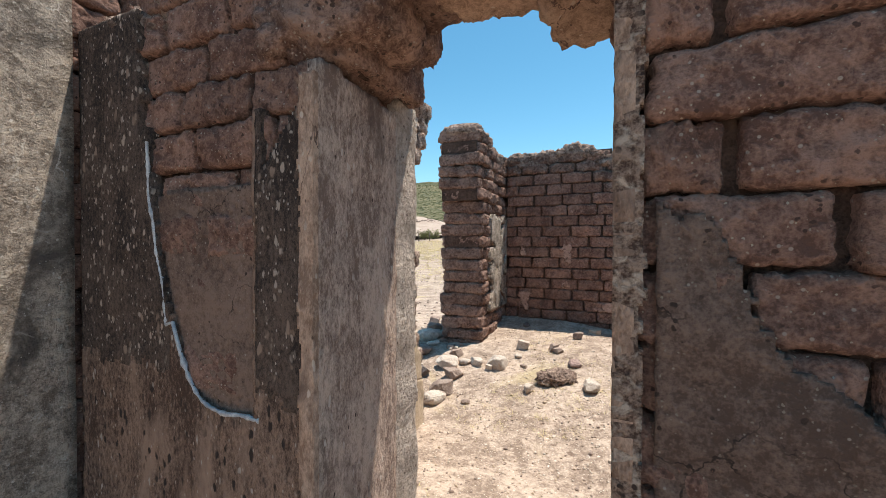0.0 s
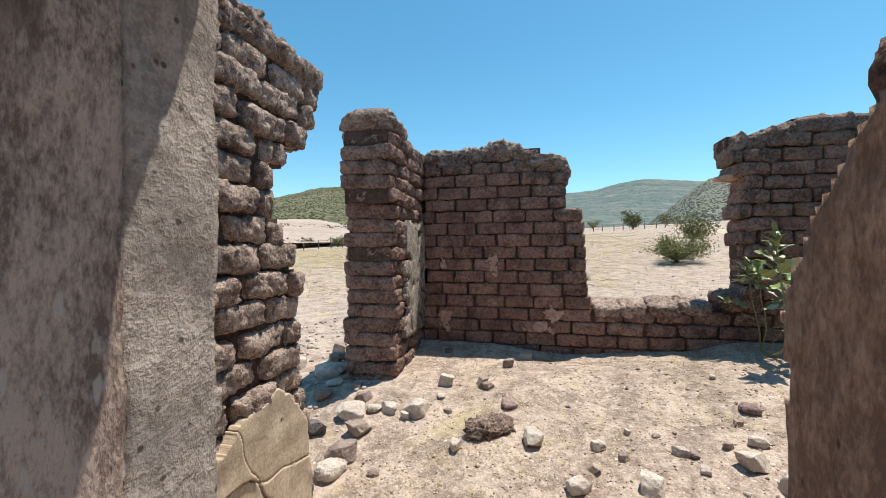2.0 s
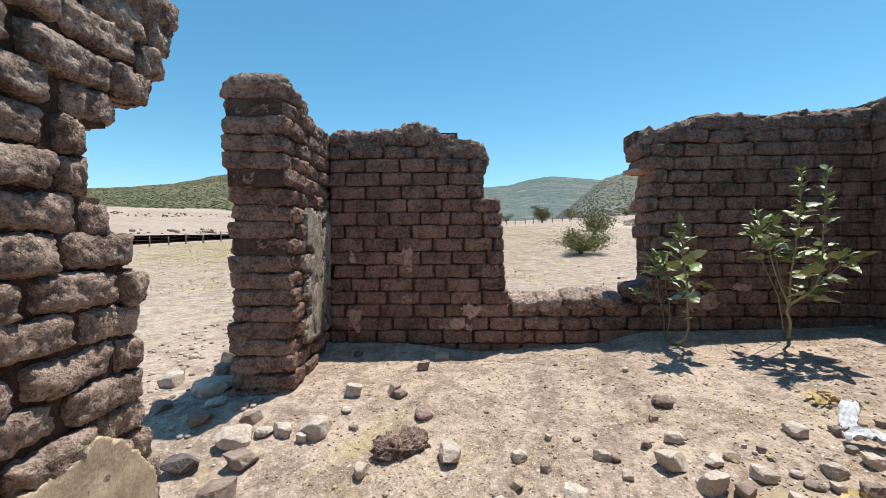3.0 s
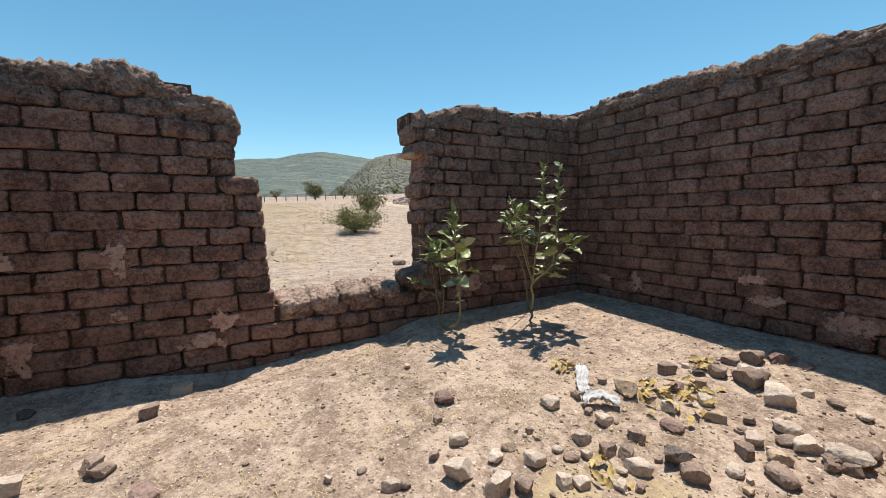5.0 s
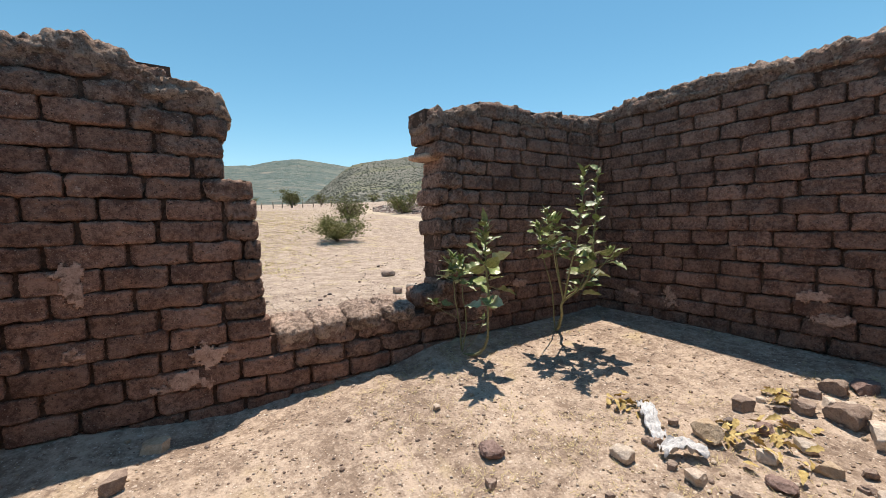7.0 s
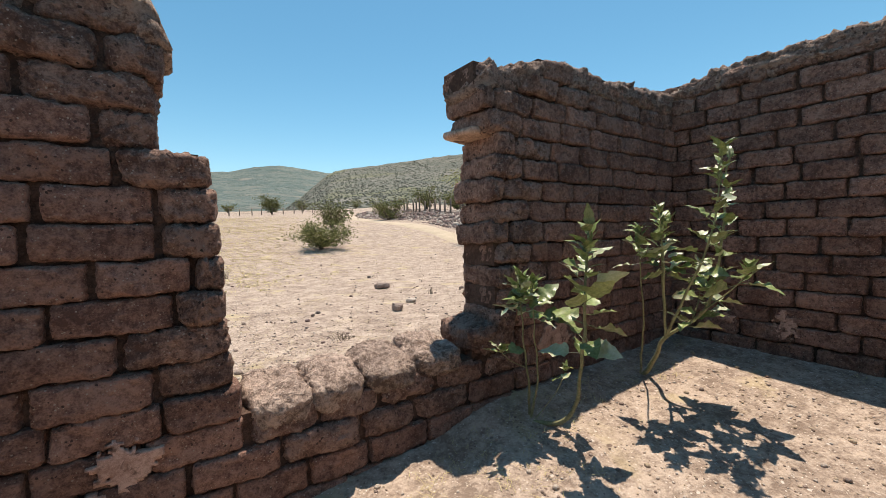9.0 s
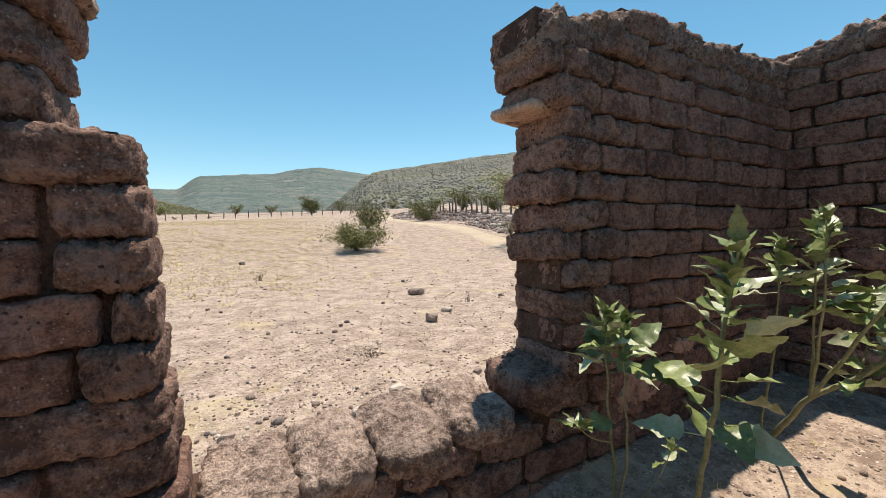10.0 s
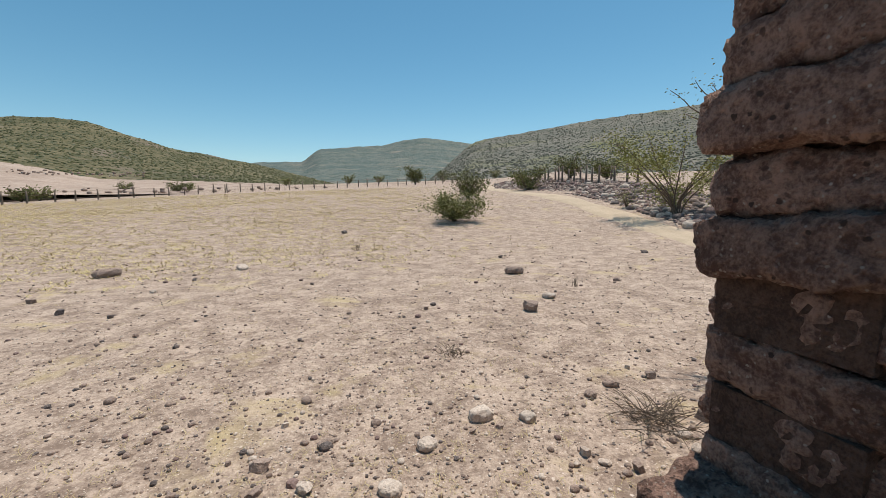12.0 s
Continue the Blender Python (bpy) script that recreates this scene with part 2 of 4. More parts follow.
def lump(seed, dims, power, rough, cuts=(6, 4, 3), freq=1.0):
    """A rounded, uneven block centred on its origin: verts and faces."""
    verts, faces, index = [], [], {}
    hx, hy, hz = (d / 2 for d in dims)

    def vert(i, j, k):
        key = (i, j, k)
        if key not in index:
            a, b, c = 2 * i / cuts[0] - 1, 2 * j / cuts[1] - 1, 2 * k / cuts[2] - 1
            r = (abs(a) ** power + abs(b) ** power + abs(c) ** power) ** (1 / power)
            big = max(abs(a), abs(b), abs(c))
            f = big / r if r else 1
            p = Vector((a * f * hx, b * f * hy, c * f * hz))
            q = p * 9 * freq + Vector((seed * 7.3, seed * 3.1, 0))
            d = noise.noise(q) * 0.6 + noise.noise(q * 2.6) * 0.35 + noise.noise(q * 6.1) * 0.40
            p += Vector((a, b, c)).normalized() * d * rough
            index[key] = len(verts)
            verts.append(p)
        return index[key]

    n = cuts
    for axis in range(3):
        u, v = (axis + 1) % 3, (axis + 2) % 3
        for side in (0, n[axis]):
            for i in range(n[u]):
                for j in range(n[v]):
                    quad = []
                    for di, dj in ((0, 0), (1, 0), (1, 1), (0, 1)):
                        c = [0, 0, 0]
                        c[axis], c[u], c[v] = side, i + di, j + dj
                        quad.append(vert(*c))
                    faces.append(quad if side else quad[::-1])
    return verts, faces


def bricks_of(kind, mat, depth, power, rough, cuts, count=7):
    out = []
    for i in range(count):
        v, f = lump(i + hash(len(kind)) % 5, (0.38, depth, 0.146), power, rough, cuts)
        out.append(mesh_from(kind, v, f, mat))
    return out


def interp(x, table):
    if x <= table[0][0]:
        return table[0][1]
    for (a, fa), (b, fb) in zip(table, table[1:]):
        if x <= b:
            return fa + (fb - fa) * (x - a) / (b - a)
    return table[-1][1]


COURSE, BASE = 0.15, -0.6


def adobe_wall(name, m, depth, spans, top, label, worn, seed, worn_mat=None, apart=False):
    """A wall of courses. spans(z): the stretches that stand at that height. top(u): its crest. worn(u, z): True where bricks are weathered."""
    rng, worn_mat = random.Random(seed), worn_mat or ADOBE_WORN
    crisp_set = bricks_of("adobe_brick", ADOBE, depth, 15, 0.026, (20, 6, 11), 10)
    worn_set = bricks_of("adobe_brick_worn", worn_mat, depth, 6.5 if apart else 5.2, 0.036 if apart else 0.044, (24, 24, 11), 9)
    verts, faces, placed = [], [], []
    z, row = BASE, 0
    while z < 3.1:
        for a, b in spans(z + COURSE / 2):
            u = a - (0.19 if row % 2 else 0.0) + rng.uniform(-0.05, 0.05)
            run = []
            while u < b - 0.05:
                w = rng.uniform(0.33, 0.42)
                u0, u1 = max(u, a), min(u + w, b)
                if b - u1 < 0.09:
                    u1 = b
                if u0 == a and u1 - a < 0.10:
                    u1 = min(u + w + 0.25, b)
                    w += 0.25
                if u1 - u0 > 0.09 and z + COURSE <= top((u0 + u1) / 2) + 0.03:
                    run.append((u0, u1))
                u = max(u + w, u1)
            for u0, u1 in run:
                placed.append((u0, u1, z))
                i = len(verts)
                inset = 0.045
                for x in (u0 + (inset if u0 == a else 0), u1 - (inset if u1 == b else 0)):
                    for y in (inset, depth - inset):
                        for h in (z, z + COURSE):
                            verts.append((x, y, h))
                faces += [(i, i + 1, i + 3, i + 2), (i + 4, i + 6, i + 7, i + 5), (i, i + 4, i + 5, i + 1), (i + 2, i + 3, i + 7, i + 6), (i, i + 2, i + 6, i + 4), (i + 1, i + 5, i + 7, i + 3)]
        z += COURSE
        row += 1
    wall = new(name, mesh_from(name, verts, faces, MORTAR, False))
    wall.matrix_basis = m
    tagged(wall, label, "wall", kind="structure")
    for u0, u1, z in placed:
        old = worn((u0 + u1) / 2, z)
        me = rng.choice(worn_set if old else crisp_set)
        gap = rng.uniform(0.004, 0.022) if not old else 0.006 if apart else -0.03
        turn = pose((u0 + u1) / 2, depth / 2 + rng.uniform(-0.010, 0.010) * (2 if old else 1), z + COURSE / 2,
                    rng.uniform(-0.8, 0.8) * (4 if old else 1.5), rng.uniform(-0.6, 0.6) * (4 if old else 1), rng.uniform(-0.8, 0.8) * (3 if old else 1))
        flip = Matrix.Diagonal((rng.choice((1, -1)), rng.choice((1, -1)), 1, 1))
        size = Matrix.Diagonal(((u1 - u0 - gap) / 0.38, 1, rng.uniform(0.97, 1.02) if not old else 1.02 if apart else 1.2, 1))
        mm = turn @ size
        if flip[0][0] * flip[1][1] > 0:
            mm = mm @ flip
        child("adobe_brick", me, wall, mm)
    return wall


def coping(wall, spans, top, depth, seed, step=0.014, thick=0.115):
    """The crumbled crest of a wall: a ragged band of washed-out layers along the top."""
    for a, b in spans:
        count = max(4, int((b - a) / step))
        ring = 40
        verts, faces = [], []
        for i in range(count + 1):
            u = a + (b - a) * i / count
            end = max(0.03, min(1.0, min(u - a, b - u) / 0.08)) ** 0.5
            t = top(u) + 0.035 * n3(u, seed, 0, 2.3) + 0.045 * n3(u, seed, 5, 7) + 0.030 * n3(u, seed, 8, 17) + 0.016 * n3(u, seed, 3, 41)
            for j in range(ring):
                an = 2 * math.pi * j / ring
                cx, cy = math.cos(an), math.sin(an)
                cx = math.copysign(abs(cx) ** 0.42, cx)
                cy = math.copysign(abs(cy) ** 0.75, cy)
                h = cy * thick
                layer = noise.noise(Vector((u * 2.6, seed + (9 if cx > 0 else 0), (t + h) * 21)))
                flake = noise.noise(Vector((u * 13, seed + cx, (t + h) * 34)))
                crumb = noise.noise(Vector((u * 38, seed + cx * 9, h * 60)))
                out = 0.045 * layer + 0.030 * flake + 0.014 * crumb
                up = (0.018 * flake + 0.014 * crumb) if cy > 0.3 else 0
                verts.append((u + 0.02 * n3(u, cx, cy + seed, 8), depth / 2 + cx * (depth / 2 - 0.004 + out) * (0.55 + 0.45 * end), t - thick + (h + up) * end))
        for i in range(count):
            for j in range(ring):
                k, l = i * ring + j, i * ring + (j + 1) % ring
                faces.append((k, k + ring, l + ring, l))
        faces += [list(range(ring)), list(range(count * ring, (count + 1) * ring))[::-1]]
        child("coping", mesh_from("coping", verts, faces, CAP), wall, None, "crumbling sunlit mud crest")


def plate(name, mask, u0, u1, z0, z1, step, thick, mat, parent, m, label="", swell=0.003):
    """A thin uneven sheet on a wall face, towards -y, standing wherever mask(u, z) holds."""
    nu, nz = int((u1 - u0) / step), int((z1 - z0) / step)
    on = {(i, k) for i in range(nu) for k in range(nz) if mask(u0 + (i + 0.5) * step, z0 + (k + 0.5) * step)}
    verts, faces, index = [], [], {}

    def vert(i, k, back):
        key = (i, k, back)
        if key not in index:
            index[key] = len(verts)
            u, z = u0 + i * step, z0 + k * step
            du, dz = 0.35 * step * n3(u, z, 3, 40), 0.35 * step * n3(u, z, 9, 40)
            verts.append((u + du, 0.02 if back else -thick + swell * n3(u, z, 1, 6) * 2, z + dz))
        return index[key]

    for i, k in on:
        faces.append((vert(i, k, 0), vert(i + 1, k, 0), vert(i + 1, k + 1, 0), vert(i, k + 1, 0)))
        for di, dk, e in ((-1, 0, ((0, 0), (0, 1))), (1, 0, ((1, 1), (1, 0))), (0, -1, ((1, 0), (0, 0))), (0, 1, ((0, 1), (1, 1)))):
            if (i + di, k + dk) not in on:
                (a, b), (c, d) = e
                faces.append((vert(i + a, k + b, 0), vert(i + c, k + d, 0), vert(i + c, k + d, 1), vert(i + a, k + b, 1)))
    if not faces:
        return None
    return child(name, mesh_from(name, verts, faces, mat), parent, m, label)


def blob_mask(cu, cz, ru, rz, seed, rag=0.5, crumb=1.0):
    def inside(u, z):
        r = math.hypot((u - cu) / ru, (z - cz) / rz)
        return r + rag * n3(u, z, seed, 9) + crumb * (0.45 * n3(u, z, seed, 26) + 0.3 * n3(u, z, seed, 55)) < 1
    return inside


def tube(verts, faces, path, radii, sides=6):
    base = len(verts)
    for i, p in enumerate(path):
        d = (path[min(i + 1, len(path) - 1)] - path[max(i - 1, 0)]).normalized()
        side = d.cross(Vector((0.31, 0.87, 0.38))).normalized()
        up = d.cross(side)
        for j in range(sides):
            a = 2 * math.pi * j / sides
            verts.append(p + (side * math.cos(a) + up * math.sin(a)) * radii[i])
    for i in range(len(path) - 1):
        for j in range(sides):
            a, b = base + i * sides + j, base + i * sides + (j + 1) % sides
            faces.append((a, b, b + sides, a + sides))
    faces.append(tuple(range(base + (len(path) - 1) * sides, base + len(path) * sides)))


def bend(points, steps=14, wob=0.0, seed=0):
    """A smooth line through points."""
    pts = [Vector(p) for p in points]
    pts = [pts[0] * 2 - pts[1]] + pts + [pts[-1] * 2 - pts[-2]]
    out = []
    for s in range(len(pts) - 3):
        a, b, c, d = pts[s:s + 4]
        for i in range(steps):
            t = i / steps
            p = 0.5 * (2 * b + (c - a) * t + (2 * a - 5 * b + 4 * c - d) * t * t + (3 * b - a - 3 * c + d) * t ** 3)
            out.append(p + Vector((n3(p.z, seed, 0, 7), n3(p.z, seed, 4, 7), 0)) * wob)
    out.append(pts[-2])
    return out


# ---- ground ----
def smooth(a, b, x):
    t = min(1, max(0, (x - a) / (b - a)))
    return t * t * (3 - 2 * t)


def ground_z(x, y):
    cx, cy = min(4.4, max(-2.2, x)), min(6.2, max(2.4, y))
    room = -0.885 + 0.228 * cx + 0.184 * cy - 0.036 * cx * cy + 0.004 * cx * cx
    room = max(room, -0.36) - 0.10 * smooth(4.8, 6.0, y) * smooth(1.5, -0.5, x)
    room -= 0.12 * smooth(5.5, 6.1, y) * smooth(-0.9, 0.2, x) * smooth(1.9, 1.3, x)
    far = math.hypot(x - 1, y - 6)
    grow = smooth(9, 32, far)
    field = -0.13 + grow * (0.039 * x + 0.057 * (y - 8.5)) if y > 0 else -0.13
    field = max(field, -1.2)
    if x > 4 and y > 8:
        az, reach = math.degrees(math.atan2(x - 1, y - 5.8)), math.hypot(x - 1, y - 5.8)
        over = reach - interp(az, [(23, 48), (30, 37), (38, 27), (47, 20), (56, 16.5)])
        field += 0.13 * min(6.5, max(0.0, over)) * smooth(20, 29, az) * smooth(80, 62, az)
    if far > 120:
        field *= max(0.2, 1 - (far - 120) / 900)
    out = max(smooth(6.25, 6.7, y), smooth(4.4, 4.9, x), smooth(-1.75, -3.2, x), smooth(1.2, -0.5, y) * 0.0)
    if y < 1.6:
        room = -0.15 + 0.1 * (room + 0.15)
    elif y < 3.2:
        room = -0.15 + (room + 0.15) * smooth(1.2, 3.2, y)
    z = room * (1 - out) + field * out
    if far < 16:
        z += 0.012 * n3(x, y, 0, 1.7) + 0.007 * n3(x, y, 3, 6) + 0.004 * n3(x, y, 6, 15)
    elif far < 300:
        z += 0.02 * n3(x, y, 0, 0.25)
    return z


def graded(lo, hi, fine, far):
    a = list(np.arange(lo, hi + 1e-6, fine))
    step, x = fine, hi
    while x < far:
        step *= 1.16
        x += step
        a.append(x)
    step, x = fine, lo
    while x > -far:
        step *= 1.16
        x -= step
        a.insert(0, x)
    return a


GX, GY = graded(-3.0, 6.0, 0.05, 3000), graded(-0.5, 10.5, 0.05, 3000)
gv = [(x, y, ground_z(x, y)) for y in GY for x in GX]
gf = [(j * len(GX) + i, j * len(GX) + i + 1, (j + 1) * len(GX) + i + 1, (j + 1) * len(GX) + i) for j in range(len(GY) - 1) for i in range(len(GX) - 1)]
ground = tagged(new("ground", mesh_from("ground", gv, gf, GROUND)), "dry pale earth with straw and pebbles", "ground", kind="structure")

# ---- walls of the roofless room ----
A_LEFT = [(0.60, 0.38), (0.74, 0.37), (0.80, 0.35), (1.0, 0.335), (1.5, 0.31), (1.72, 0.29), (1.80, 0.23), (1.87, 0.10), (2.05, 0.10), (2.12, 0.14), (2.3, 0.11), (2.6, 0.05)]
A_RIGHT = [(0.60, 1.70), (0.70, 1.72), (0.76, 1.95), (0.94, 1.94), (1.2, 1.97), (1.4, 1.91), (1.6, 1.95), (1.75, 1.89), (1.95, 1.95), (2.08, 1.98), (2.12, 1.87), (2.45, 1.80), (2.7, 1.86)]


def a_spans(z):
    if z < 0.58:
        return [(-1.68, 4.38)]
    return [(-1.68, interp(z, A_LEFT)), (interp(z, A_RIGHT), 4.38)]


def a_top(u):
    return interp(u, [(-1.7, 2.58), (-1.2, 2.60), (-0.95, 2.60), (-0.72, 2.68), (-0.45, 2.63), (-0.36, 2.53), (0.0, 2.48), (0.14, 2.40), (0.3, 2.2), (0.45, 0.70), (0.55, 0.66), (1.55, 0.66), (1.62, 0.80), (1.80, 2.46), (1.88, 2.55), (2.2, 2.61), (2.44, 2.69), (2.8, 2.75), (3.2, 2.72), (3.7, 2.74), (4.4, 2.80)])


def a_worn(u, z):
    t = a_top(u)
    return z > t - 0.42 or (0.4 < u < 2.15 and 0.4 < z < 1.0) or (z > 0.72 and (interp(z, A_LEFT) - 0.26 < u < interp(z, A_LEFT) + 0.1 or (interp(z, A_RIGHT) - 0.1 < u < interp(z, A_RIGHT) + 0.40)))


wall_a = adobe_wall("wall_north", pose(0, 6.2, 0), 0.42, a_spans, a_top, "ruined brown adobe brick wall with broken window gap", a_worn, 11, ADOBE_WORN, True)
coping(wall_a, [(-1.70, 0.16), (1.80, 4.42)], a_top, 0.42, 2.0)
# low sill of the broken window, its last bricks washed round
for u, w, z in ((0.55, 0.30, 0.60), (0.84, 0.31, 0.615), (1.15, 0.34, 0.635), (1.48, 0.36, 0.65)):
    v, f = lump(int(u * 50), (w, 0.42, 0.18), 3.6, 0.04, (24, 24, 10))
    child("adobe_brick", mesh_from("adobe_brick", v, f, ADOBE_LIT_DUSTY), wall_a, pose(u, 0.185, z, random.uniform(6, 13), random.uniform(-3, 3), random.uniform(-4, 4)))

v, f = lump(71, (0.40, 0.42, 0.17), 4.6, 0.04, (24, 24, 10))
child("adobe_brick", mesh_from("adobe_brick", v, f, ADOBE_WORN), wall_a, pose(1.92, 0.20, 0.735, 5, -4, 3))

b_top = lambda u: interp(u, [(-0.45, 2.82), (0.0, 2.84), (0.3, 2.93), (0.9, 2.93), (1.5, 2.95), (1.9, 2.91), (2.3, 2.90), (2.8, 2.86), (4.8, 2.8)])
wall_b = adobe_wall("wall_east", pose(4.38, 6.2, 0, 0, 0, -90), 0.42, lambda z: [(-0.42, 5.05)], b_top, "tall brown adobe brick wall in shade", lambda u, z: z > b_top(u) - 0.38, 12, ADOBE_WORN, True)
coping(wall_b, [(-0.42, 5.05)], b_top, 0.42, 4.0)

C_END = [(-0.3, 3.60), (0.0, 3.54), (0.5, 3.47), (0.8, 3.44), (1.2, 3.45), (1.4, 3.30), (1.55, 3.18), (1.68, 3.08), (1.80, 3.22), (1.95, 3.42), (2.1, 3.55), (2.25, 3.64), (2.5, 3.74), (2.7, 3.3)]
C_PIER = [(-0.3, 5.10), (1.7, 5.13), (1.85, 5.05), (2.3, 5.02), (2.6, 5.05)]


def c_spans(z):
    return [(1.56, interp(z, C_END))]


def c_top(u):
    return interp(u, [(-3.0, 2.6), (2.5, 2.60), (3.15, 2.62), (3.45, 2.56), (3.70, 2.48), (3.78, 2.40), (4.9, 2.74), (5.05, 2.80), (5.25, 2.76), (5.7, 2.60), (6.1, 2.57), (6.62, 2.57)])


# Part of this wall's grazing sunlight is put into its brick colour.
wall_c = adobe_wall("wall_west", pose(-1.68, 0, 0, 0, 0, 90), 0.57, c_spans, c_top, "weathered adobe brick wall with collapsed doorway gap", lambda u, z: True, 13, ADOBE_LIT_DUSTY, True)
coping(wall_c, [(1.56, 3.72)], c_top, 0.57, 8.0)
pier = adobe_wall("wall_west_pier", pose(-1.68, 0, 0, 0, 0, 90), 0.57, lambda z: [(interp(z, C_PIER), 6.62)], c_top, "eroded adobe brick pier beside collapsed doorway gap", lambda u, z: True, 19, ADOBE_WORN, True)
coping(pier, [(5.04, 6.64)], c_top, 0.57, 8.0)


def e_spans(z):
    return [(-2.04, -0.81 if z < 1.80 else -0.72 if z < 1.95 else -0.63 if z < 2.10 else -0.03)]


def e_right(z):
    return [(0.02 if z < 1.80 else 0.0 if z < 1.95 else -0.02, 4.38)]


e_top = lambda u: interp(u, [(-2.05, 2.16), (-1.6, 2.18), (-1.3, 2.5), (0.0, 2.62), (2.0, 2.7), (4.4, 2.8)])
e_worn = lambda u, z: 1.75 < z < 2.0 and -1.0 < u < 0.3
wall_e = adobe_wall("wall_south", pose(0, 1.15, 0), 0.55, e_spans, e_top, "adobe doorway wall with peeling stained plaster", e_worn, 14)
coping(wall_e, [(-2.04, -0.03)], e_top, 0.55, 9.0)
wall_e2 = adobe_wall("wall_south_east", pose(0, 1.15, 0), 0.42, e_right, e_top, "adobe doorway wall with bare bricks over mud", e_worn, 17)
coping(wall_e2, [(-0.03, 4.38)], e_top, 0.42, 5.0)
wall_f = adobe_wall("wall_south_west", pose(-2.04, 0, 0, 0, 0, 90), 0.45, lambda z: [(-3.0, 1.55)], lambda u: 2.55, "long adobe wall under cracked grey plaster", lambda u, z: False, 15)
coping(wall_f, [(-3.0, 1.55)], lambda u: 2.6, 0.45, 3.0)

# ---- plaster, mud and remnants on the walls ----
FACE_E = pose(0, 0, 0)


def in_hole(u, z, grow=0.0):
    """The broken-out field of the plaster: rounded below, open above."""
    left = -1.57 + 0.12 * smooth(1.6, 0.8, z) + 0.018 * n3(z, 1, 1, 6) - grow
    right = -1.03 + 0.03 * n3(z, 2, 1, 5) + grow
    floor_z = 0.70 + 0.30 * max(0.0, (-1.20 - u) / 0.24) ** 2.4 + 0.016 * n3(u, 3, 1, 9) - grow
    return left < u < right and z > floor_z


def plaster_left(u, z):
    crest = 1.66 + 0.08 * n3(u, 0, 7, 5)
    if u < -1.62 + 0.03 * n3(z, 6, 6, 8):
        crest = 3.0
    elif u > -1.0:
        crest = 1.46 + (u + 1.0) * 1.3 + 0.04 * n3(u, 2, 7, 9)
    return z < crest and not in_hole(u, z)


def sooty(u, z):
    low = 0.80 + 0.10 * n3(u, 5, 2, 6) + 0.06 * n3(u, z, 4, 19)
    return plaster_left(u, z) and z > low and (u < -1.45 or u > -1.02)


plate("plaster", lambda u, z: plaster_left(u, z) and not sooty(u, z), -2.02, -0.79, -0.6, 2.12, 0.0125, 0.024, PLASTER, wall_e, FACE_E, "stained brown plaster coat with pale streaks")
plate("plaster", sooty, -2.02, -0.79, -0.6, 2.12, 0.0125, 0.025, PLASTER_BLACK, wall_e, FACE_E, "blackened plaster coat with pale pitting")
plate("mud_coat", lambda u, z: in_hole(u, z, 0.03) and z < 1.44 + 0.07 * n3(u, 3, 3, 7), -1.62, -0.9, 0.6, 1.62, 0.02, 0.006, MUD, wall_e, FACE_E, "bare smooth mud under broken plaster")


rim = [Vector((-1.57 + 0.12 * smooth(1.6, 0.8, z) + 0.018 * n3(z, 1, 1, 6), -0.022, z)) for z in np.arange(1.62, 0.96, -0.015)]
rim += [Vector((u, -0.022, 0.70 + 0.30 * max(0.0, (-1.20 - u) / 0.24) ** 2.4 + 0.016 * n3(u, 3, 1, 9))) for u in np.arange(-1.43, -1.0, 0.012)]
verts, faces = [], []
tube(verts, faces, rim, [0.004 + 0.014 * abs(n3(i, 2, 2, 0.43)) for i in range(len(rim))], 6)
child("lime_edge", mesh_from("lime_edge", verts, faces, LIME), wall_e, None, "whitish broken plaster edge")
plate("jamb_edge", lambda u, z: u < 0.055 + 0.014 * n3(z, 3, 0, 7) + 0.010 * n3(z, 3, 0, 30) and z < 1.92, 0.0, 0.14, -0.6, 2.0, 0.008, 0.030, EDGE, wall_e2, FACE_E, "speckled black and white jamb edge")
plate("jamb_edge", lambda u, z: u > -0.838 + 0.016 * n3(z, 5, 0, 7) + 0.012 * n3(z, 5, 0, 26) and z < 1.74, -0.90, -0.775, -0.6, 1.78, 0.007, 0.032, REVEAL_TAN, wall_e, FACE_E, "pale worn plaster corner")
plate("mud_coat", lambda u, z: z < 1.02 + 0.18 * n3(u, 6, 2, 3) + 0.05 * n3(u, z, 2, 11) + 0.03 * n3(u, z, 6, 30) + 0.25 * smooth(0.30, 0.12, u), 0.08, 1.5, -0.6, 1.6, 0.012, 0.010, MUD, wall_e2, FACE_E, "smooth grey brown mud coat", swell=0.010)

# door reveals: the left one plain, the right one with its back edge broken off
plate("reveal", lambda u, z: z < 1.78 - 0.10 * u and u < 0.42 + 0.012 * n3(z, 9, 2, 8), 0.0, 0.46, -0.6, 1.82, 0.02, 0.025, REVEAL, wall_e, pose(-0.80, -0.012, 0, 0, 0, 90), "streaked grey brown plaster reveal")
plate("reveal_end", lambda u, z: u < 0.575 + 0.012 * n3(z, 4, 2, 9) and z < 1.80, 0.41, 0.62, -0.6, 1.85, 0.0125, 0.020, PLASTER_ROUGH, wall_e, pose(-0.80, 0, 0, 0, 0, 90), "coarse pitted pale plaster end", swell=0.008)


def right_reveal(u, z):
    back = interp(z, [(-0.6, 0.50), (1.25, 0.50), (1.34, 0.46), (1.40, 0.41), (1.46, 0.36), (1.55, 0.35), (1.9, 0.31)])
    return 0.52 - u < back + 0.02 * n3(z, 4, 4, 9)


plate("reveal", right_reveal, 0.0, 0.54, -0.6, 1.84, 0.01, 0.02, REVEAL_TAN, wall_e2, pose(0.02, 0.51, 0, 0, 0, -90), "tan plaster reveal with broken edge")

FACE_C = pose(0, 0, 0)
